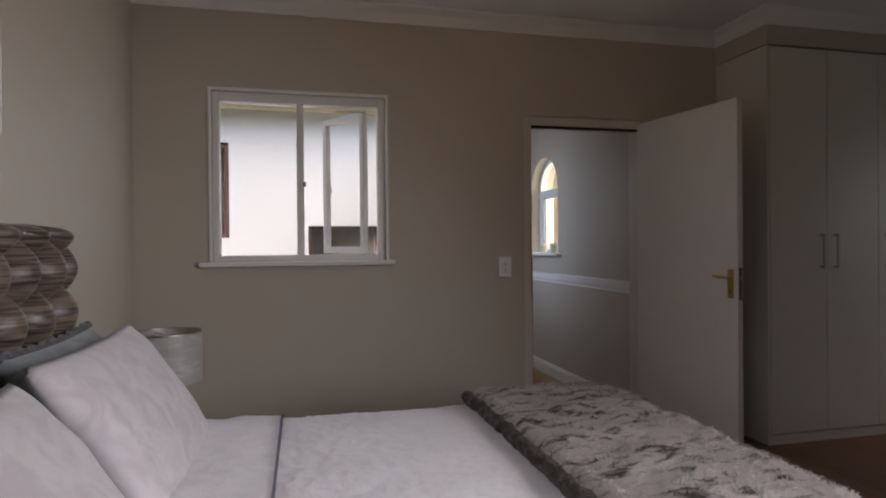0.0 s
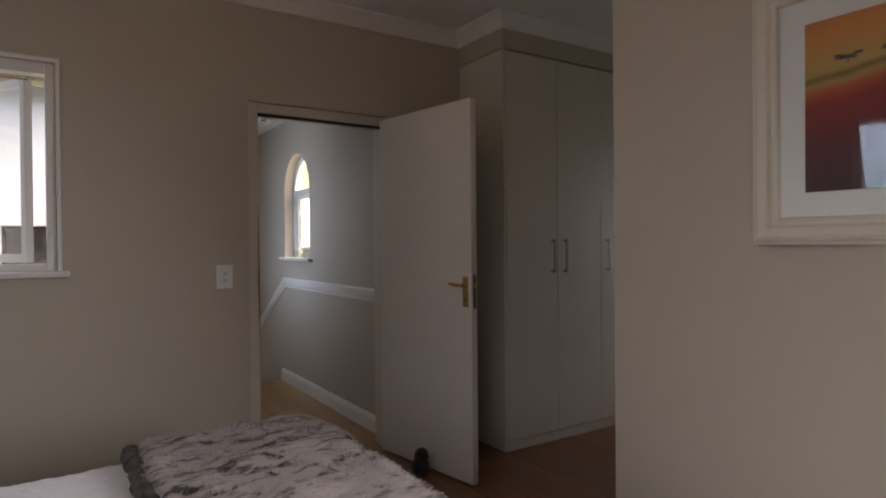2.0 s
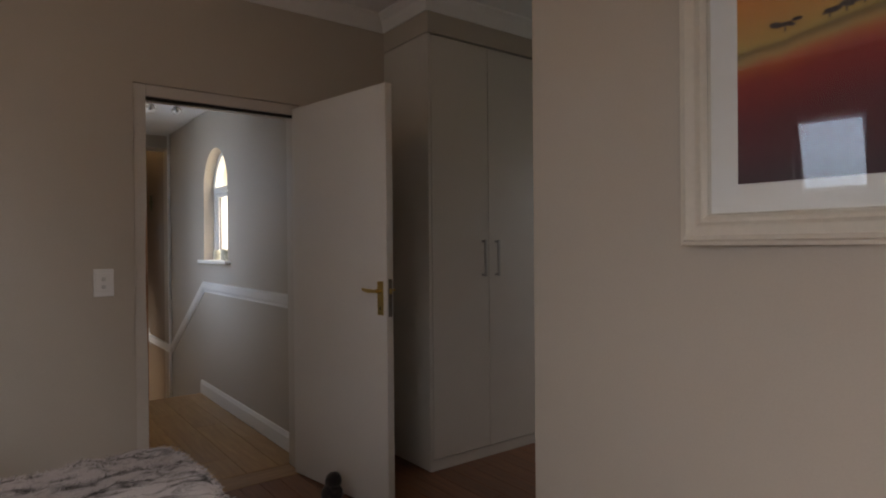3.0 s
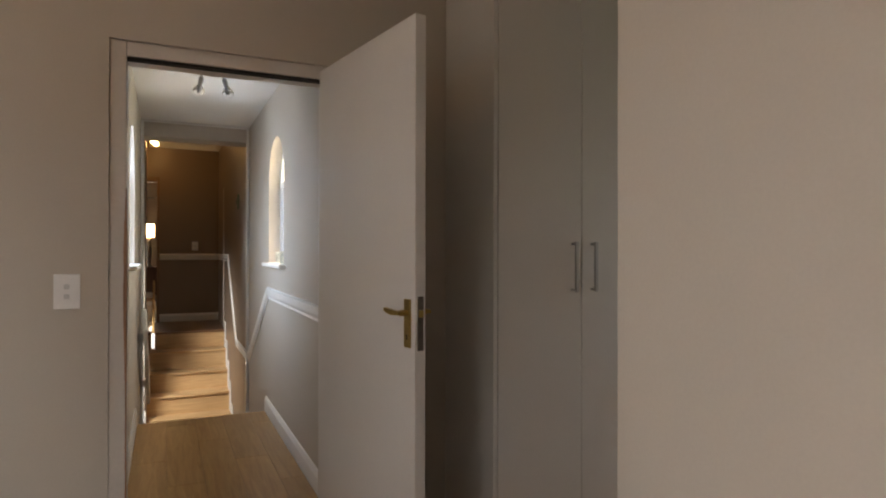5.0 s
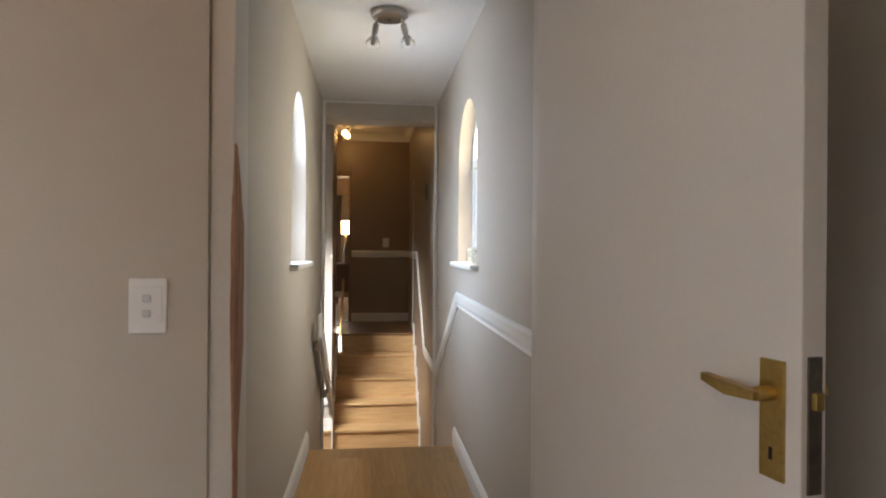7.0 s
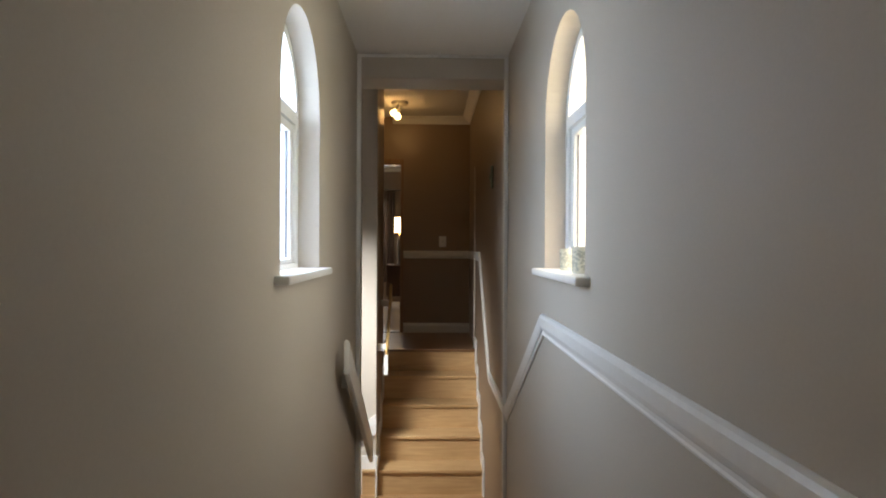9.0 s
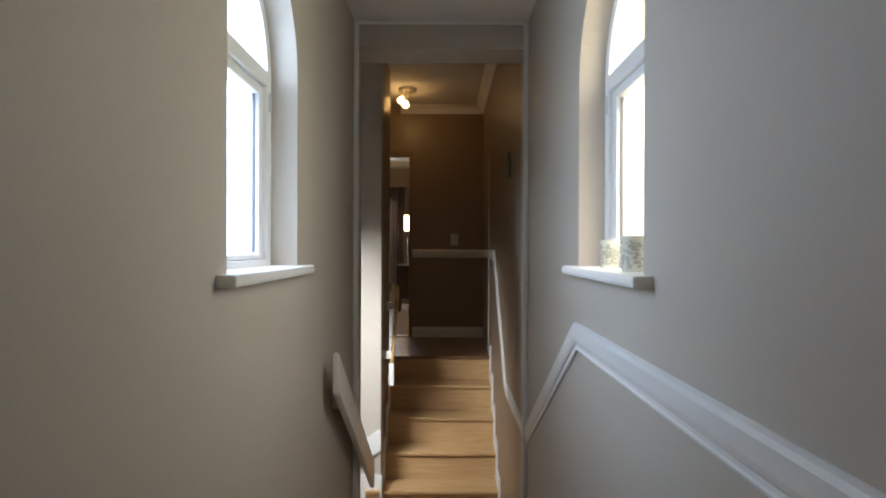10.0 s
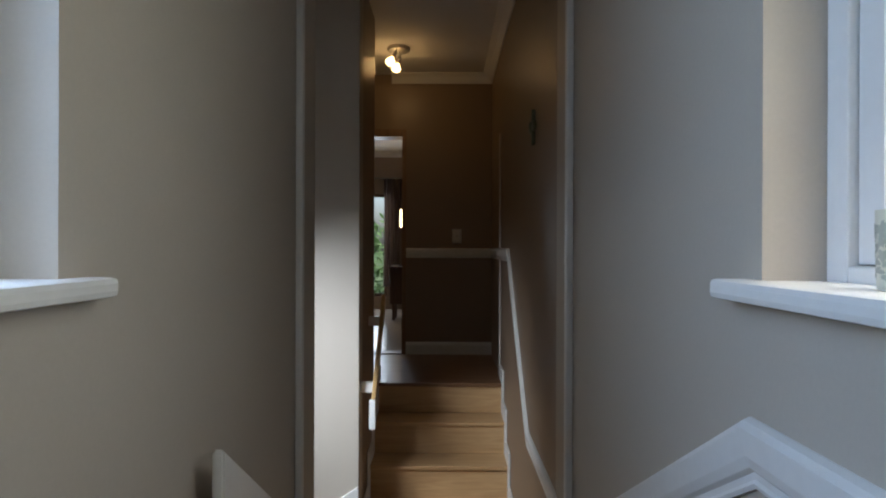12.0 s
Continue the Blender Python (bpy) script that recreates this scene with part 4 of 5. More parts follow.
def painting_material():
    """An orange evening sky over a yellow plain and a deep red field, in soft washes."""
    m = bpy.data.materials.new("landscape_print")
    m.use_nodes = True
    n, l = m.node_tree.nodes, m.node_tree.links
    b = n["Principled BSDF"]
    b.inputs["Roughness"].default_value = 0.8
    co, sep, t = n.new("ShaderNodeTexCoord"), n.new("ShaderNodeSeparateXYZ"), n.new("ShaderNodeTexNoise")
    t.inputs["Scale"].default_value, t.inputs["Detail"].default_value = 6.0, 5
    l.new(co.outputs["Object"], sep.inputs[0]), l.new(co.outputs["Object"], t.inputs["Vector"])
    a, tilt = n.new("ShaderNodeMath"), n.new("ShaderNodeMath")
    tilt.operation, tilt.inputs[1].default_value = "MULTIPLY_ADD", -0.125
    l.new(sep.outputs["X"], tilt.inputs[0]), l.new(sep.outputs["Z"], tilt.inputs[2])
    a.operation, a.inputs[1].default_value = "MULTIPLY_ADD", 0.05
    l.new(t.outputs["Fac"], a.inputs[0]), l.new(tilt.outputs[0], a.inputs[2])
    mr = n.new("ShaderNodeMapRange")
    mr.inputs["From Min"].default_value, mr.inputs["From Max"].default_value = 0.025, 0.575
    l.new(a.outputs[0], mr.inputs["Value"])
    r = n.new("ShaderNodeValToRGB")
    e = r.color_ramp.elements
    stops = [(0.0, (0.035, 0.008, 0.02)), (0.25, (0.11, 0.008, 0.018)), (0.43, (0.24, 0.012, 0.012)), (0.50, (0.42, 0.09, 0.02)),
             (0.54, (0.40, 0.24, 0.08)), (0.575, (0.17, 0.11, 0.035)), (0.60, (0.42, 0.27, 0.07)), (0.80, (0.55, 0.20, 0.03)), (1.0, (0.42, 0.10, 0.02))]
    while len(e) < len(stops):
        e.new(0.5)
    for el, (p, c) in zip(e, stops):
        el.position, el.color = p, (*c, 1)
    l.new(mr.outputs[0], r.inputs[0]), l.new(r.outputs[0], b.inputs["Base Color"])
    return m


def framed_picture():
    """Local x runs along the wall, y out of it, z up; the lower left corner of the frame is the origin."""
    p = thing("framed_picture", "landscape print, red field and dark trees, wide cream frame", "picture", (PIC_X - 0.024, 0.859, 1.264))
    p.rotation_euler = (0, 0, radians(-87.9))
    W, H = 0.98, 0.79
    prof = [(0, 0.0), (0, 0.018), (0.010, 0.022), (0.014, 0.034), (0.026, 0.040), (0.050, 0.036), (0.060, 0.026), (0.068, 0.028), (0.076, 0.024), (0.082, 0.012), (0.082, 0.0)]
    corners, inn = [(0, 0), (W, 0), (W, H), (0, H)], [(1, 1), (-1, 1), (-1, -1), (1, -1)]
    names = ("frame_foot", "frame_side", "frame_head", "frame_side")
    for i in range(4):
        a, b = i, (i + 1) % 4
        bm = bmesh.new()
        rings = [[bm.verts.new((corners[k][0] + inn[k][0] * d, -h, corners[k][1] + inn[k][1] * d)) for d, h in prof] for k in (a, b)]
        for j in range(len(prof) - 1):
            bm.faces.new((rings[0][j], rings[0][j + 1], rings[1][j + 1], rings[1][j]))
        part(names[i], bm, FRAME_CREAM, p)
    part("back", boxed(0.004, W - 0.004, -0.006, -0.001, 0.004, H - 0.004), BROWN_WOOD, p)
    part("mat_board", boxed(0.075, W - 0.075, -0.011, -0.007, 0.075, H - 0.075), MATBOARD, p, "white mat board")
    art = part("print", boxed(0.0, W - 0.304, -0.0035, -0.001, 0.0, H - 0.304), painting_material(), p)
    art.location = (0.152, -0.011, 0.152)
    random.seed(11)
    for cx, cz, s in ((0.112, 0.362, 1.0), (0.205, 0.368, 0.75), (0.238, 0.372, 0.8), (0.272, 0.380, 0.95)):
        bm = bmesh.new()
        for k in range(14):
            x, z = cx + s * random.uniform(-0.026, 0.026), cz + s * random.uniform(0, 0.012)
            r = s * random.uniform(0.005, 0.009)
            vs = [bm.verts.new((x + 1.5 * r * math.cos(a), -0.0152, z + 0.6 * r * math.sin(a))) for a in [q * math.tau / 9 for q in range(9)]]
            bm.faces.new(vs)
        for v in bm.verts:
            v.co.x += 0.152
            v.co.z += 0.152
            v.co.y -= 0.0001 * random.random()
        box(bm, 0.152 + cx - 0.002, 0.152 + cx + 0.002, -0.0153, -0.0150, 0.152 + cz - 0.012, 0.152 + cz)
        part("painted_tree", bm, TREE_INK, p)
    g = part("glass", boxed(0.078, W - 0.078, -0.0215, -0.0195, 0.078, H - 0.078), GLASS, p)
    g.visible_shadow = False


framed_picture()

# ---- door stop ----
STOP_CLOTH = cloth_material("dark_brown_plush", (0.05, 0.035, 0.03), (0.015, 0.01, 0.01), (20, 20, 20))
bm = bmesh.new()
for (x, y, z), (a, b, c) in (((0, 0, 0.045), (0.055, 0.05, 0.056)), ((0.008, 0, 0.108), (0.042, 0.038, 0.045))):
    r = bmesh.ops.create_icosphere(bm, subdivisions=3, radius=1)
    for v in r["verts"]:
        w = 1 + 0.09 * noise.noise(v.co * 2.1)
        v.co = Vector((x + v.co.x * a * w, y + v.co.y * b * w, max(-0.004, z + v.co.z * c * w)))
stop = tagged(link("door_stop", bm, STOP_CLOTH, smooth=True), "small dark plush door stop against the open door", "door stop")
stop.location = (2.115, 2.665, -0.002)


# ---- ceiling spot lamps ----
BULB_GLASS = glass_material("clear_bulb_glass")
COLD = material("unlit_filament", (0.35, 0.33, 0.30), 0.5)
BULB_LIT = material("lit_warm_bulb", (1.0, 0.60, 0.22), 0.4, emit=4.0)


def spot_lamp(at, turn, lit, label):
    t = thing("ceiling_lamp", label, "ceiling lamp", at)
    t.rotation_euler = (0, 0, turn)
    part("plate", lathe(bmesh.new(), [(0, 0), (0.086, 0), (0.092, -0.006), (0.092, -0.022), (0.084, -0.032), (0.03, -0.036), (0, -0.036)], 40), STEEL, t, smooth=False)
    part("knob", lathe(bmesh.new(), [(0, -0.035), (0.007, -0.036), (0.007, -0.048), (0, -0.05)], 12), STEEL, t)
    for s in (-1, 1):
        m = Matrix.Translation((0.062 * s, 0, -0.034)) @ Matrix.Rotation(radians(-14 * s), 4, "Y") @ Matrix.Rotation(radians(22), 4, "X")
        arm = part("arm", lathe(bmesh.new(), [(0, 0.004), (0.007, 0.004), (0.007, -0.022), (0.014, -0.026), (0.016, -0.03), (0.016, -0.075), (0, -0.075)], 20, m=m), STEEL, t)
        bm = lathe(bmesh.new(), [(0.011, -0.076), (0.016, -0.086), (0.031, -0.100), (0.037, -0.116), (0.034, -0.134), (0.022, -0.146), (0.009, -0.151), (0, -0.152)], 24, m=m)
        g = part("bulb", bm, BULB_LIT if lit else BULB_GLASS, arm, "glowing warm bulb" if lit else "clear glass bulb", smooth=True)
        g.visible_shadow = False
        if not lit:
            part("filament", lathe(bmesh.new(), [(0, -0.078), (0.006, -0.08), (0.010, -0.10), (0.008, -0.125), (0, -0.128)], 10, m=m), COLD, arm)


spot_lamp((1.797, 4.675, COR_CEIL), radians(-8), False, "round nickel ceiling lamp with two clear unlit bulbs")
spot_lamp((1.44, 9.36, HALL_CEIL), radians(80), True, "round nickel hall ceiling lamp with glowing bulbs")
spot_lamp((0.94, 1.49, CEIL), radians(30), True, "round nickel bedroom ceiling lamp with glowing bulbs")

# ---- corridor windows ----
SEAL = material("dark_rubber_seal", (0.20, 0.20, 0.22), 0.7)
OUT_FRAME = material("white_window_paint", (0.80, 0.80, 0.79), 0.35, vary=0.02)


def arch_ring(bm, x0, x1, yc, spring, r0, r1, seg=28):
    """Half a ring between two radii, between x0 and x1."""
    for i in range(seg):
        a, b = math.pi * i / seg, math.pi * (i + 1) / seg
        prism(bm, [(yc + r * math.cos(t), spring + r * math.sin(t)) for r, t in ((r0, a), (r1, a), (r1, b), (r0, b))], "x", x0, x1)
    return bm


def arched_window(name, face, side, ARCH_Y, ARCH_R):
    """side +1: the outside lies towards +x. face: the wall's inner face."""
    w = thing(name, "white round-headed corridor window with a deep sill", "window", kind="structure")

    def xs(a, b):
        return (face + a, face + b) if side > 0 else (face - b, face - a)
    y0, y1, zs, sp, r = ARCH_Y - ARCH_R, ARCH_Y + ARCH_R, ARCH_SILL, ARCH_SPRING, ARCH_R
    fa, fb = xs(0.085, 0.145)
    part("frame_side", boxed(fa, fb, y0, y0 + 0.042, zs, sp, 0.003), OUT_FRAME, w)
    part("frame_side", boxed(fa, fb, y1 - 0.042, y1, zs, sp, 0.003), OUT_FRAME, w)
    part("frame_foot", boxed(fa, fb, y0 + 0.043, y1 - 0.043, zs, zs + 0.022, 0.003), OUT_FRAME, w)
    part("transom", boxed(fa, fb, y0 + 0.043, y1 - 0.043, sp - 0.03, sp + 0.02, 0.003), OUT_FRAME, w)
    part("frame_head", arch_ring(bmesh.new(), fa, fb, ARCH_Y, sp + 0.001, r - 0.042, r - 0.0005), OUT_FRAME, w)
    ga, gb = xs(0.119, 0.123)
    sa, sb = xs(0.097, 0.141)
    q0, q1, qz0, qz1 = y0 + 0.044, y1 - 0.044, zs + 0.024, sp - 0.032
    part("sash_stile", boxed(sa, sb, q0, q0 + 0.046, qz0, qz1, 0.004), OUT_FRAME, w)
    part("sash_stile", boxed(sa, sb, q1 - 0.046, q1, qz0, qz1, 0.004), OUT_FRAME, w)
    part("sash_rail", boxed(sa, sb, q0 + 0.047, q1 - 0.047, qz0, qz0 + 0.014, 0.003), OUT_FRAME, w)
    part("sash_rail", boxed(sa, sb, q0 + 0.047, q1 - 0.047, qz1 - 0.03, qz1, 0.003), OUT_FRAME, w)
    g = part("pane", boxed(ga, gb, q0 + 0.0465, q1 - 0.0465, qz0 + 0.0145, qz1 - 0.0305), THIN_GLASS, w)
    g.visible_shadow = False
    ba, bb = xs(0.110, 0.118)
    bm = bmesh.new()
    box(bm, ba, bb, q0 + 0.0465, q0 + 0.050, qz0 + 0.02, qz1 - 0.031), box(bm, ba, bb, q1 - 0.050, q1 - 0.0465, qz0 + 0.02, qz1 - 0.031)
    part("glazing_seal", bm, SEAL, w, "thin dark glazing seal")
    bm = bmesh.new()
    pts = [(ARCH_Y + (r - 0.043) * math.cos(math.pi * i / 28), sp + 0.022 + (r - 0.062) * math.sin(math.pi * i / 28)) for i in range(29)]
    prism(bm, pts, "x", ga, gb)
    g = part("pane", bm, THIN_GLASS, w)
    g.visible_shadow = False
    hx0, hx1 = xs(0.078, 0.0845)
    part("catch", boxed(hx0, hx1, y1 - 0.034, y1 - 0.020, 1.66, 1.72, 0.003), GREY_PLASTIC, w)
    la, lb = xs(0.146, 0.236)
    for a, b in ((y0 + 0.001, y0 + 0.014), (y1 - 0.014, y1 - 0.001)):
        part("outer_lining", boxed(la, lb, a, b, zs, sp, 0.002), OUT_FRAME, w)
    s0, s1 = xs(-0.045, 0.088)
    part("window_sill", boxed(s0, s1, ARCH_Y - 0.385, ARCH_Y + 0.385, zs - 0.027, zs + 0.001, 0.009), TRIM, w)


arched_window("window_5", COR_R, 1, *ARCH_E)
arched_window("window_6", COR_L, -1, *ARCH_W)

# ---- votives on the east sill ----
VOTIVE = material("etched_cream_glass", (0.74, 0.71, 0.58), 0.35, vary=0.05, bump=0.1)
LEAFY = material("raised_leaf_pattern", (0.46, 0.46, 0.38), 0.45, vary=0.1)
WAX = material("pale_wax", (0.80, 0.76, 0.66), 0.6)


def votive(at, h, r, label):
    v = thing("candle_holder", label, "candle holder", at, group="candle holders on the sill")
    part("cup", lathe(bmesh.new(), [(0, 0.003), (r * 0.9, 0), (r * 0.94, 0.004), (r, h), (r - 0.003, h), (r * 0.9, 0.008), (0, 0.008)], 32), VOTIVE, v, smooth=False)
    part("candle", lathe(bmesh.new(), [(0, 0.009), (r * 0.8, 0.009), (r * 0.8, h * 0.55), (0, h * 0.56)], 20), WAX, v)
    random.seed(int(h * 1000))
    bm = bmesh.new()
    for k in range(220):
        a, z, t = random.uniform(0, math.tau), random.uniform(0.012, h - 0.014), random.uniform(-1.2, 1.2)
        rr = r * (0.94 + 0.06 * z / h) + 0.0006
        pts = []
        for q in range(8):
            c, s = 0.0065 * math.cos(q * math.tau / 8), 0.0021 * math.sin(q * math.tau / 8) * (1.2 - math.cos(q * math.tau / 8) * 0.5)
            du, dz = c * math.cos(t) - s * math.sin(t), c * math.sin(t) + s * math.cos(t)
            zz = min(max(z + dz, 0.004), h - 0.003)
            pts.append(bm.verts.new((rr * math.cos(a + du / r), rr * math.sin(a + du / r), zz)))
        bm.faces.new(pts)
    part("leaf_pattern", bm, LEAFY, v, "grey-green raised leaf pattern")


votive((2.30, 5.145, 1.166), 0.083, 0.029, "cream glass candle holder with a leaf pattern, on the sill")
votive((2.288, 4.86, 1.166), 0.090, 0.038, "larger cream glass candle holder with leaves, on the sill")

# ---- handrails ----


def handrail(name, x0, x1, top0, top1, drop, mat, label, wall_x):
    """A plank on edge; top0 and top1 are (y, z) of its upper edge; both ends cut upright."""
    h = thing(name, label, "handrail")
    bm = prism(bmesh.new(), [(top0[0], top0[1] - drop), (top0[0], top0[1]), (top1[0], top1[1]), (top1[0], top1[1] - drop)], "x", x0, x1)
    bmesh.ops.bevel(bm, geom=bm.edges[:], offset=0.006, segments=2, affect="EDGES")
    part("board", bm, mat, h)
    for k in (0.2, 0.8):
        y, z = top0[0] + k * (top1[0] - top0[0]), top0[1] + k * (top1[1] - top0[1]) - drop * 0.5
        part("bracket", boxed(min(wall_x, x0), max(wall_x, x0 + 0.001), y - 0.02, y + 0.02, z - 0.03, z + 0.03, 0.003), TRIM, h)


handrail("handrail", 1.370, 1.396, (5.70, 0.815), (6.93, -0.045), 0.165, TRIM, "white painted plank handrail beside the steps down", COR_L + 0.001)
handrail("handrail", 1.392, 1.416, (8.02, 0.31), (8.60, 0.90), 0.11, RAIL_WOOD, "pale pine plank handrail beside the rising steps", PIER + 0.0005)
box_end = boxed(1.386, 1.422, 7.985, 8.019, 0.16, 0.33, 0.006)
tagged(link("rail_end_block", box_end, TRIM), "small white end block of the pine handrail", "handrail end")

# ---- wall ornament ----
ORN = material("verdigris_metal", (0.20, 0.24, 0.17), 0.5, 0.4, vary=0.2, scale=30)
orn = thing("wall_ornament", "small grey-green metal cross ornament on the hall wall", "ornament", (COR_R - 0.001, 7.4, 1.785))
part("upright", boxed(-0.018, 0, -0.018, 0.018, -0.085, 0.085, 0.006), ORN, orn)
part("arm", boxed(-0.020, -0.002, -0.065, -0.019, -0.02, 0.02, 0.006), ORN, orn)
part("arm", boxed(-0.020, -0.002, 0.019, 0.065, -0.02, 0.02, 0.006), ORN, orn)
part("boss", lathe(bmesh.new(), [(0, 0.014), (0.02, 0.01), (0.026, 0), (0, 0)], 16, m=Matrix.Translation((-0.018, 0, 0)) @ Matrix.Rotation(radians(-90), 4, "Y")), ORN, orn)

# ---- doorway to the living room ----
fd = thing("door_frame", "brown wooden door frame of the living room doorway", "door frame", kind="structure")
FR_BROWN = wood("frame_wood", (0.16, 0.09, 0.05), (0.30, 0.18, 0.10), 0.45, (25, 25, 2))
part("jamb", boxed(1.416, 1.453, FAR_Y - 0.014, FAR_Y + 0.154, TOP, TOP + 2.09, 0.004), FR_BROWN, fd)
part("jamb", boxed(0.60, 0.675, FAR_Y - 0.014, FAR_Y + 0.154, TOP, TOP + 2.09, 0.004), FR_BROWN, fd)
part("head", boxed(0.676, 1.415, FAR_Y - 0.014, FAR_Y + 0.154, TOP + 2.02, TOP + 2.09, 0.004), FR_BROWN, fd)
for z in (0.28, 1.85):
    part("hinge", boxed(1.410, 1.4155, FAR_Y + 0.03, FAR_Y + 0.075, TOP + z - 0.05, TOP + z + 0.05, 0.001), DARK_METAL, fd)
part("threshold", boxed(0.676, 1.415, FAR_Y - 0.02, FAR_Y + 0.15, TOP - 0.001, TOP + 0.008, 0.003), DARK_METAL, fd)

ar = thing("door_trim", "white painted edge of a door frame in the hall", "trim", kind="structure")
part("upright", boxed(COR_R - 0.012, COR_R - 0.0005, 9.16, 9.23, 1.21, 2.10, 0.003), FRAME_PAINT, ar)
part("upright", boxed(COR_R - 0.012, COR_R - 0.0005, 9.16, 9.23, TOP + 0.001, 1.135, 0.003), FRAME_PAINT, ar)

# ---- living room ----
CURTAIN = cloth_material("brown_curtain_cloth", (0.22, 0.14, 0.095), (0.14, 0.085, 0.055), (8, 8, 1.5), rough=0.8)


def curtain(x0, x1, z0, z1, y, label):
    c = thing("curtain", label, "curtain")
    bm = bmesh.new()
    n = 64
    rows = []
    for i in range(n + 1):
        u = i / n
        x = x0 + (x1 - x0) * u
        d = 0.045 * math.sin(u * math.tau * 5.5) + 0.01 * math.sin(u * 31)
        rows.append([bm.verts.new((x + 0.01 * math.sin(k * 0.7 + u * 9), y + d * (0.75 + 0.25 * k / 6), z1 + (z0 - z1) * k / 6)) for k in range(7)])
    for a, b in zip(rows, rows[1:]):
        for k in range(6):
            bm.faces.new((a[k], b[k], b[k + 1], a[k + 1]))
    bmesh.ops.solidify(bm, geom=bm.faces[:], thickness=0.004)
    part("cloth", bm, CURTAIN, c, smooth=True)
    rod = lathe(bmesh.new(), [(0, -0.55), (0.014, -0.55), (0.014, 0.55), (0, 0.55)], 12, m=Matrix.Translation(((x0 + x1) / 2 - 0.2, y, z1 + 0.01)) @ Matrix.Rotation(radians(90), 4, "Y"))
    part("rod", rod, DARK_METAL, c)
    for x in (x0 - 0.02, x1 + 0.02):
        part("bracket", boxed(x - 0.01, x + 0.01, y - 0.01, LIV_N + 0.002, z1, z1 + 0.02, 0.002), DARK_METAL, c)


curtain(0.835, 1.12, 0.60, 2.30, 14.06, "long brown curtain drawn beside the garden window")
plain_window("window_7", "garden window with a dark frame in the living room", "x", LIV_N + 0.1, 0.05, 0.87, 0.42, 2.08, BROWN_WOOD)
sb = thing("sideboard", "brown wooden sideboard under the table lamp", "sideboard")
part("body", boxed(1.06, 2.2, 12.72, 13.1, 0.44, 0.925, 0.006), BROWN_WOOD, sb)
part("top", boxed(1.04, 2.22, 12.70, 13.12, 0.926, 0.95, 0.004), BROWN_WOOD, sb)
for x in (1.09, 2.13):
    for y in (12.74, 13.03):
        part("leg", boxed(x, x + 0.04, y, y + 0.04, TOP - 0.004, 0.439, 0.003), BROWN_WOOD, sb)
for k in range(2):
    part("door", boxed(1.08 + 0.56 * k, 1.61 + 0.56 * k, 12.706, 12.719, 0.47, 0.90, 0.003), BROWN_WOOD, sb)
LAMP_SHADE = material("lit_lamp_shade", (1.0, 0.74, 0.40), 0.8, emit=2.6)
tl = thing("table_lamp", "lit table lamp with a cream drum shade and dark foot", "lamp", (1.265, 12.9, 0.951))
part("foot", lathe(bmesh.new(), [(0, 0), (0.06, 0), (0.06, 0.012), (0.022, 0.03), (0.03, 0.12), (0.045, 0.26), (0.03, 0.42), (0.010, 0.48), (0.010, 0.56), (0, 0.56)], 24), DARK_METAL, tl, smooth=True)
part("shade", lathe(bmesh.new(), [(0.085, 0.545), (0.085, 0.79), (0.083, 0.79), (0.083, 0.545), (0.085, 0.545)], 32), LAMP_SHADE, tl, "glowing cream drum shade")
bowl = thing("bowl", "small pale dish on the sideboard", "bowl", (1.13, 12.80, 0.951))
part("dish", lathe(bmesh.new(), [(0, 0), (0.03, 0), (0.06, 0.02), (0.057, 0.022), (0.03, 0.005), (0, 0.004)], 20), PLASTIC, bowl)

# ---- outside: court, house windows, eaves, planting ----
MAHOGANY = wood("mahogany_paint", (0.09, 0.045, 0.038), (0.16, 0.08, 0.068), 0.45, (25, 25, 2))
plain_window("window_8", "low brown-framed window of the house", "x", 6.70, 0.03, 0.83, 1.10, 1.48, MAHOGANY, 0.03)
plain_window("window_9", "tall brown-framed window of the house", "x", 6.63, -1.42, -0.82, 1.35, 2.40, MAHOGANY)
plain_window("window_10", "mahogany-framed window of the house", "x", 6.60, 3.11, 3.49, 1.31, 2.27, MAHOGANY, 0.024)
lv = thing("louvre_window", "window with white horizontal louvre slats over dark glass", "window", kind="structure")
part("frame_side", boxed(3.495, 3.53, 6.57, 6.63, 1.31, 2.27, 0.003), MAHOGANY, lv)
part("frame_side", boxed(3.82, 3.85, 6.57, 6.63, 1.31, 2.27, 0.003), MAHOGANY, lv)
part("back", boxed(3.53, 3.82, 6.68, 6.70, 1.31, 2.27), SHADOW_GAP, lv)
for k in range(8):
    part("slat", boxed(3.531, 3.819, 6.575, 6.60, 1.38 + 0.115 * k, 1.405 + 0.115 * k, 0.003), OUT_FRAME, lv)
# grey sheet behind the pane: its colour stands in for sky mirrored in the glass
GLASS_REFLECTION = material("grey_sky_reflection", (0.27, 0.30, 0.295), 0.8, vary=0.08, scale=3)
structure("reflection_sheet", boxed(3.0, 4.2, 6.86, 6.9, 0.9, 2.6), GLASS_REFLECTION, "grey sheet behind the house window, standing in for reflected sky", "blind")
ev = thing("eaves", "cream fascia and gutter along the house roof edge", "eaves", kind="structure")
part("fascia", boxed(-7, 1.05, 6.30, 6.33, 2.72, 2.86, 0.004), CREAM, ev)
part("soffit", boxed(-7, 1.05, 6.33, 6.549, 2.84, 2.86), CREAM, ev)
part("gutter", boxed(-7, 1.05, 6.20, 6.295, 2.80, 2.88, 0.02), OUT_FRAME, ev)
part("roof_edge", boxed(-7, 1.05, 6.22, 6.56, 2.90, 2.95, 0.01), CREAM, ev)
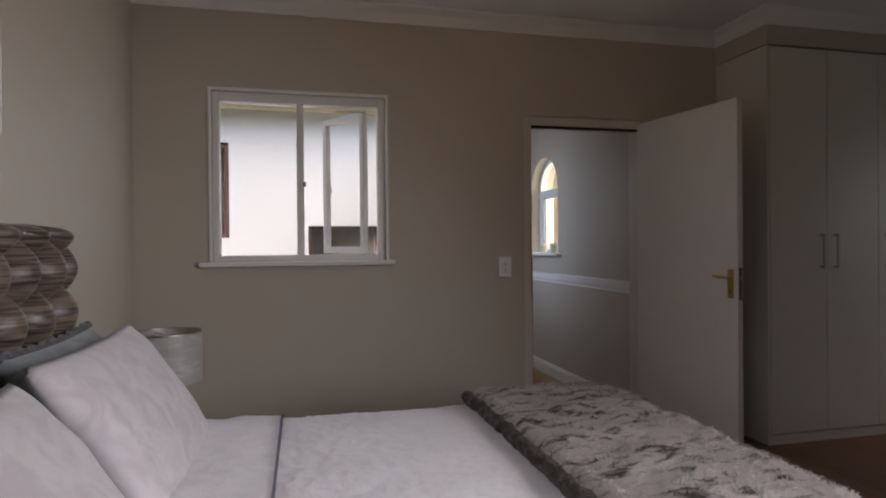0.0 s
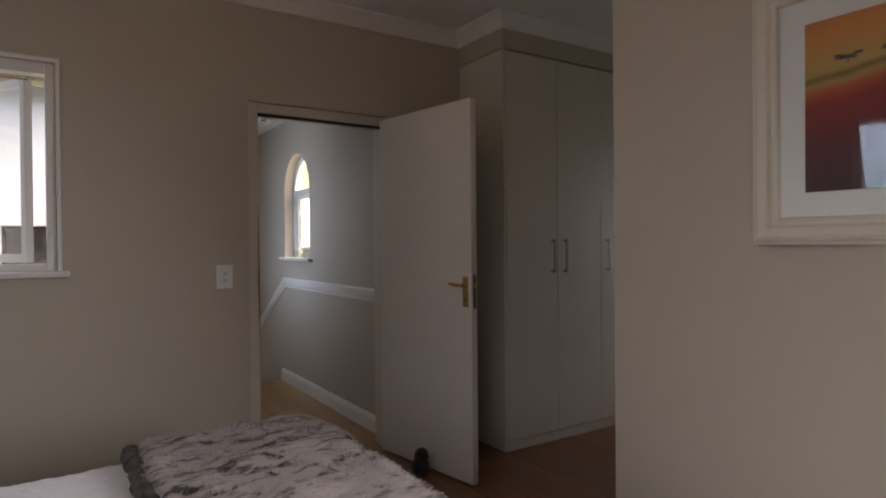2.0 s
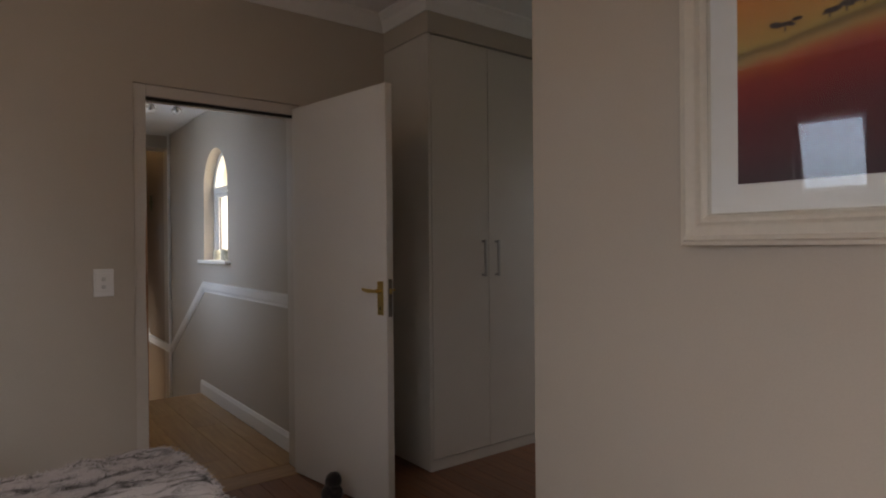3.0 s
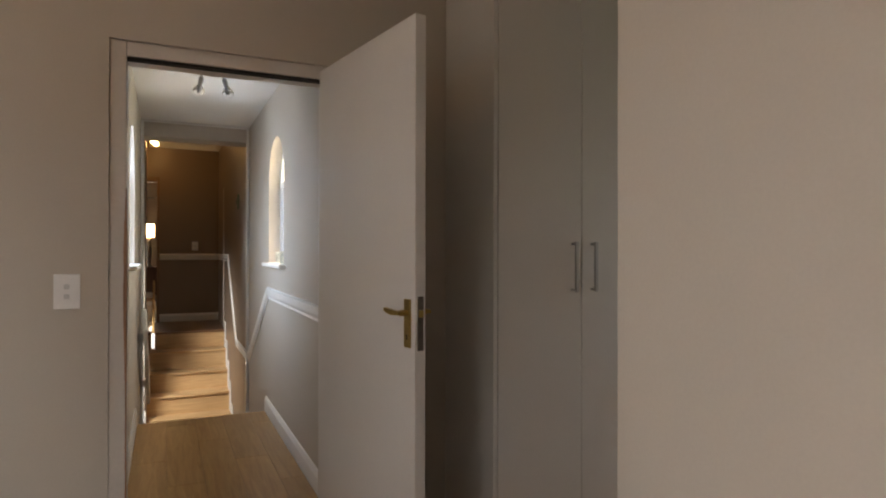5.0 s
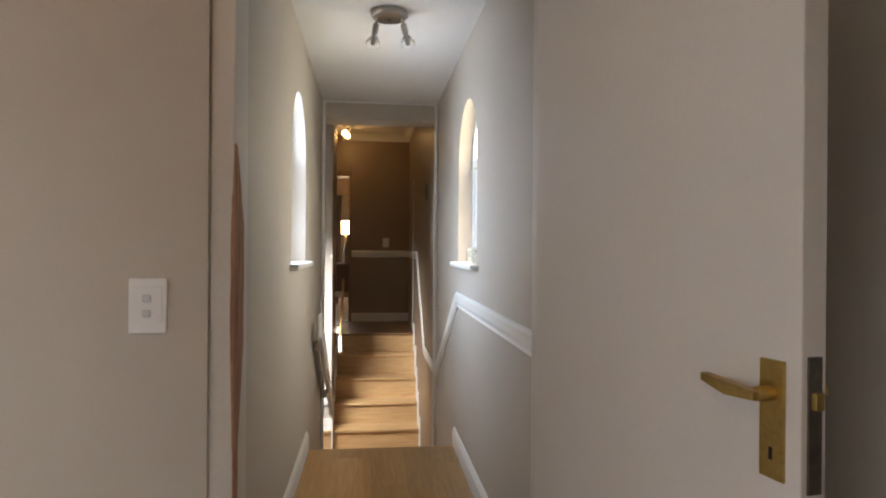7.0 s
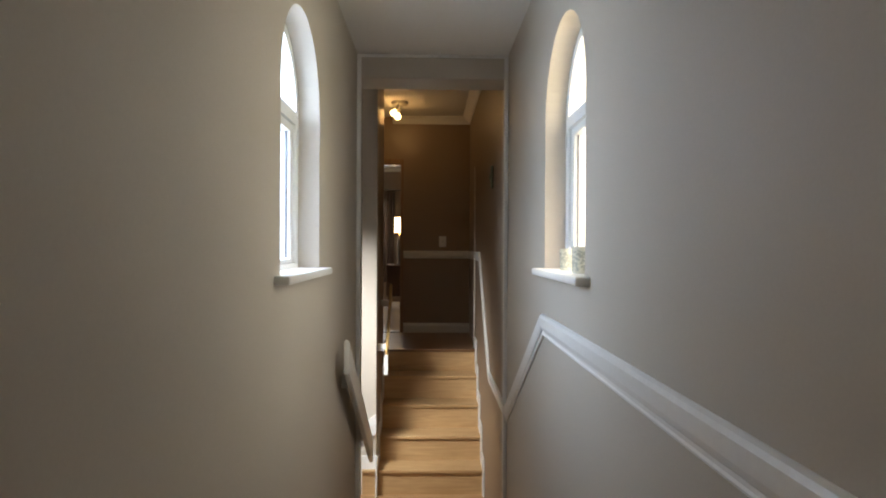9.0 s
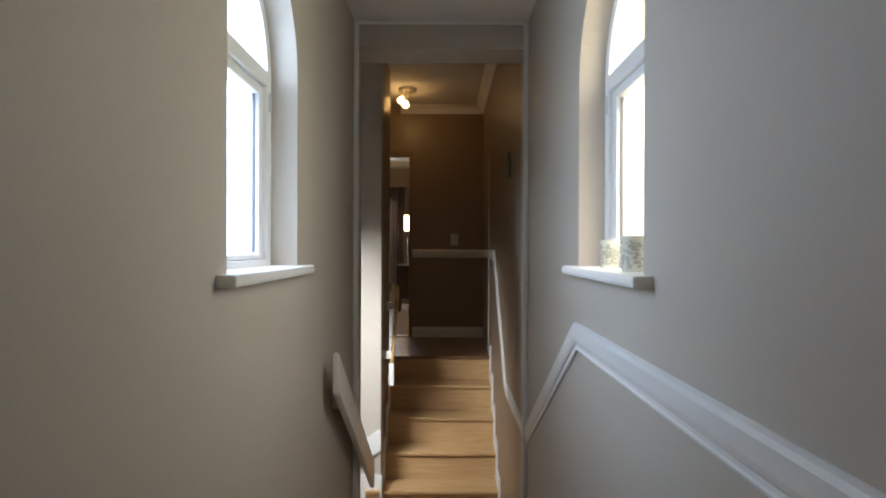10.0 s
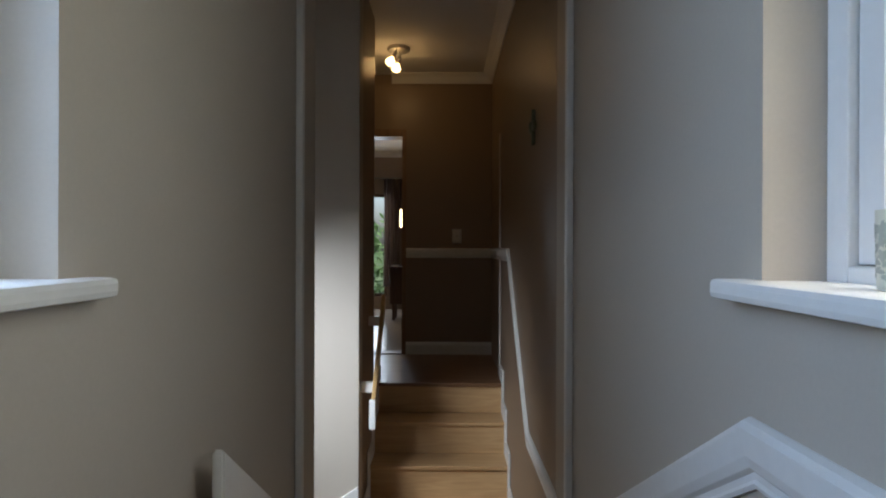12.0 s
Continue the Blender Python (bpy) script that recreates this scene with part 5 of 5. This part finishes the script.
structure("pier", boxed(2.52, 2.95, 6.20, 6.548, -1.4, 2.94, 0.01), CREAM, "cream rendered pier beside the corridor", "pier")

planter = thing("window_box", "long white window box below the house window", "window box")
part("trough", boxed(2.95, 4.3, 6.26, 6.548, 1.0, 1.295, 0.012), OUT_FRAME, planter)
part("soil", boxed(2.98, 4.27, 6.29, 6.52, 1.296, 1.305), SHADOW_GAP, planter)
LEAF = material("green_leaf", (0.08, 0.16, 0.04), 0.6, vary=0.3, scale=20)
PETAL_O = material("orange_petal", (0.75, 0.18, 0.03), 0.6)
PETAL_Y = material("yellow_petal", (0.80, 0.58, 0.05), 0.6)


def flower(at, mat, label, seed):
    f = thing("flower", label, "flower", at, group="flowers in the window box")
    random.seed(seed)
    bm = bmesh.new()
    for k in range(16):
        a, t, s = random.uniform(0, math.tau), random.uniform(0.3, 1.2), random.uniform(0.02, 0.04)
        d = Vector((math.cos(a) * math.sin(t), math.sin(a) * math.sin(t), math.cos(t)))
        side = d.cross(Vector((0, 0, 1))).normalized() * s * 0.35
        p = Vector((0, 0, 0.0)) + d * 0.01
        vs = [bm.verts.new(v) for v in (p, p + d * s * 0.5 + side, p + d * s * 1.3, p + d * s * 0.5 - side)]
        bm.faces.new(vs)
    part("leaves", bm, LEAF, f)
    part("stem", lathe(bmesh.new(), [(0.002, -0.004), (0.002, 0.10)], 6), LEAF, f)
    bm = bmesh.new()
    for k in range(8):
        a = k * math.tau / 8
        d, e = Vector((math.cos(a), math.sin(a), 0.35)), Vector((-math.sin(a), math.cos(a), 0))
        vs = [bm.verts.new(Vector((0, 0, 0.10)) + v) for v in (Vector((0, 0, 0)), d * 0.012 + e * 0.008, d * 0.026, d * 0.012 - e * 0.008)]
        bm.faces.new(vs)
    part("petals", bm, mat, f)


for i, (x, mat, lab) in enumerate(((3.15, PETAL_Y, "yellow flower"), (3.20, PETAL_Y, "yellow flower"), (3.28, PETAL_O, "orange flower"), (3.62, PETAL_Y, "yellow flower"), (3.68, PETAL_Y, "yellow flower"), (3.95, PETAL_O, "orange flower"))):
    flower((x, 6.36 + 0.03 * (i % 2), 1.305), mat, lab + " with green leaves in a window box", 30 + i)


def fleur(name, label, group, at, size, turn=0.0):
    """A double lily of flat white iron: a spear with two curled leaves, mirrored downwards, on a bar."""
    f = thing(name, label, "ornament", at, group=group)
    f.rotation_euler = (0, 0, turn)
    for s in (1, -0.8):
        bm = bmesh.new()
        spear = [(0.0, 0.0), (0.10, 0.12), (0.07, 0.25), (0.13, 0.42), (0.06, 0.58), (0.0, 0.72), (-0.06, 0.58), (-0.13, 0.42), (-0.07, 0.25), (-0.10, 0.12)]
        prism(bm, [(x * size, z * size * s) for x, z in spear], "y", -0.003, 0.003)
        for d in (1, -1):
            leaf = [(0.06, 0.06), (0.20, 0.16), (0.24, 0.30), (0.34, 0.34), (0.42, 0.24), (0.37, 0.14), (0.33, 0.22), (0.30, 0.12), (0.18, 0.02)]
            prism(bm, [(x * d * size, z * size * s) for x, z in leaf], "y", -0.003, 0.003)
        part("lily", bm, OUT_FRAME, f)
    part("band", boxed(-0.22 * size, 0.22 * size, -0.004, 0.004, -0.04 * size, 0.04 * size, 0.001), OUT_FRAME, f)
    return f


row = [fleur("window_ornament", "small white iron lily in front of the glass", "white lilies on the window", (COR_R + 0.107, 5.19, 1.236), 0.044, radians(90))]
for k in range(1, 6):
    row.append(copy_thing(row[0], Matrix.Translation((COR_R + 0.107, 5.19 - 0.077 * k, 1.236)) @ Matrix.Rotation(radians(90), 4, "Z")))
bar = thing("ornament_bar", "thin white bar that carries the iron lilies", "bar")
part("bar", boxed(COR_R + 0.105, COR_R + 0.109, 4.756, 5.27, 1.2325, 1.2385, 0.001), OUT_FRAME, bar)
for k in range(3):
    fleur("window_ornament", "white iron lily at the foot of a brown window", "white lilies on the brown window", (-1.30 + 0.17 * k, 6.58, 1.47), 0.10)

# garden greenery, seen through the windows
def shrub(at, r, n, seed, label):
    s = thing("shrub", label, "shrub", at)
    random.seed(seed)
    stems = bmesh.new()
    for k in range(7):
        a = k * 0.9
        m = Matrix.Rotation(a, 4, "Z") @ Matrix.Rotation(radians(18 + 6 * (k % 3)), 4, "X")
        lathe(stems, [(0.03, -0.05), (0.02, r * 0.6), (0.005, r * 1.2)], 6, m=m)
    part("stems", stems, BROWN_WOOD, s)
    bm = bmesh.new()
    for k in range(n):
        d = Vector((random.gauss(0, 1), random.gauss(0, 1), random.gauss(0, 0.8))).normalized() * r * random.uniform(0.45, 1.0)
        d *= 1 + 0.35 * noise.noise(d * 1.7 + Vector((seed, 0, 0)))
        c = d + Vector((0, 0, r * 0.95))
        if c.z < 0.02:
            continue
        u = Vector((random.gauss(0, 1), random.gauss(0, 1), random.gauss(0, 1))).normalized()
        v = u.orthogonal().normalized()
        L = random.uniform(0.05, 0.10) * (0.6 + r * 0.4)
        vs = [bm.verts.new(c + q) for q in (-u * L, v * L * 0.4, u * L, -v * L * 0.4)]
        bm.faces.new(vs)
    part("crown", bm, LEAF, s)


shrub((0.2, 17.2, -1.42), 1.7, 2600, 3, "dense green garden shrub outside the living room")
shrub((2.4, 18.5, -1.42), 2.2, 3000, 5, "dense green garden shrub outside the living room")
shrub((-2.6, 18.0, -1.42), 2.0, 2600, 7, "dense green garden shrub outside the living room")

# ---- planks, last ----
random.seed(2)


def planks(parent, x0, x1, y0, y1, z, along, width, length, mat, gap=0.0015):
    """Floor boards laid in rows with staggered ends."""
    made = {}
    a0, a1, c0, c1 = (x0, x1, y0, y1) if along == "x" else (y0, y1, x0, x1)
    c, row = c0, 0
    while c < c1 - 0.005:
        w = min(width, c1 - c)
        a = a0 - (length * 0.37 * row) % length
        while a < a1:
            lo, hi = max(a, a0), min(a + length, a1)
            if hi - lo > 0.02:
                L, W = round(hi - lo - gap, 4), round(w - gap, 4)
                if (L, W) not in made:
                    bm = bmesh.new()
                    sx, sy = (L, W) if along == "x" else (W, L)
                    e = 0.0012
                    lowr = [bm.verts.new((sx / 2 * i, sy / 2 * j, -0.006)) for i, j in ((-1, -1), (1, -1), (1, 1), (-1, 1))]
                    mid = [bm.verts.new((sx / 2 * i, sy / 2 * j, -e)) for i, j in ((-1, -1), (1, -1), (1, 1), (-1, 1))]
                    top = [bm.verts.new(((sx / 2 - e) * i, (sy / 2 - e) * j, 0)) for i, j in ((-1, -1), (1, -1), (1, 1), (-1, 1))]
                    bm.faces.new(top)
                    for p, q in ((lowr, mid), (mid, top)):
                        for k in range(4):
                            bm.faces.new((p[k], p[(k + 1) % 4], q[(k + 1) % 4], q[k]))
                    me = bpy.data.meshes.new("plank")
                    bm.to_mesh(me)
                    bm.free()
                    me.materials.append(mat)
                    made[(L, W)] = me
                ob = new("plank", made[(L, W)])
                ob.parent = parent
                m0, m1 = (lo + hi) / 2, c + w / 2
                ob.location = (m0, m1, z) if along == "x" else (m1, m0, z)
            a += length
        c += width
        row += 1


planks(floor_cor, COR_L + 0.017, COR_R - 0.017, COR_START + 0.013, 5.399, 0.0, "y", 0.19, 1.2, OAK_Y)
planks(floor_cor, 1.389, 2.158, ROOM_N - 0.014, COR_START + 0.012, 0.0, "x", 0.17, 1.2, OAK)
planks(floor_bed, ROOM_W, PIC_X - 0.001, ROOM_S, ROOM_N - 0.016, 0.0, "y", 0.11, 1.4, RED_WOOD)
planks(floor_bed, PIC_X, ALC_E, 1.48, WARD_Y - 0.001, 0.0, "y", 0.11, 1.4, RED_WOOD)
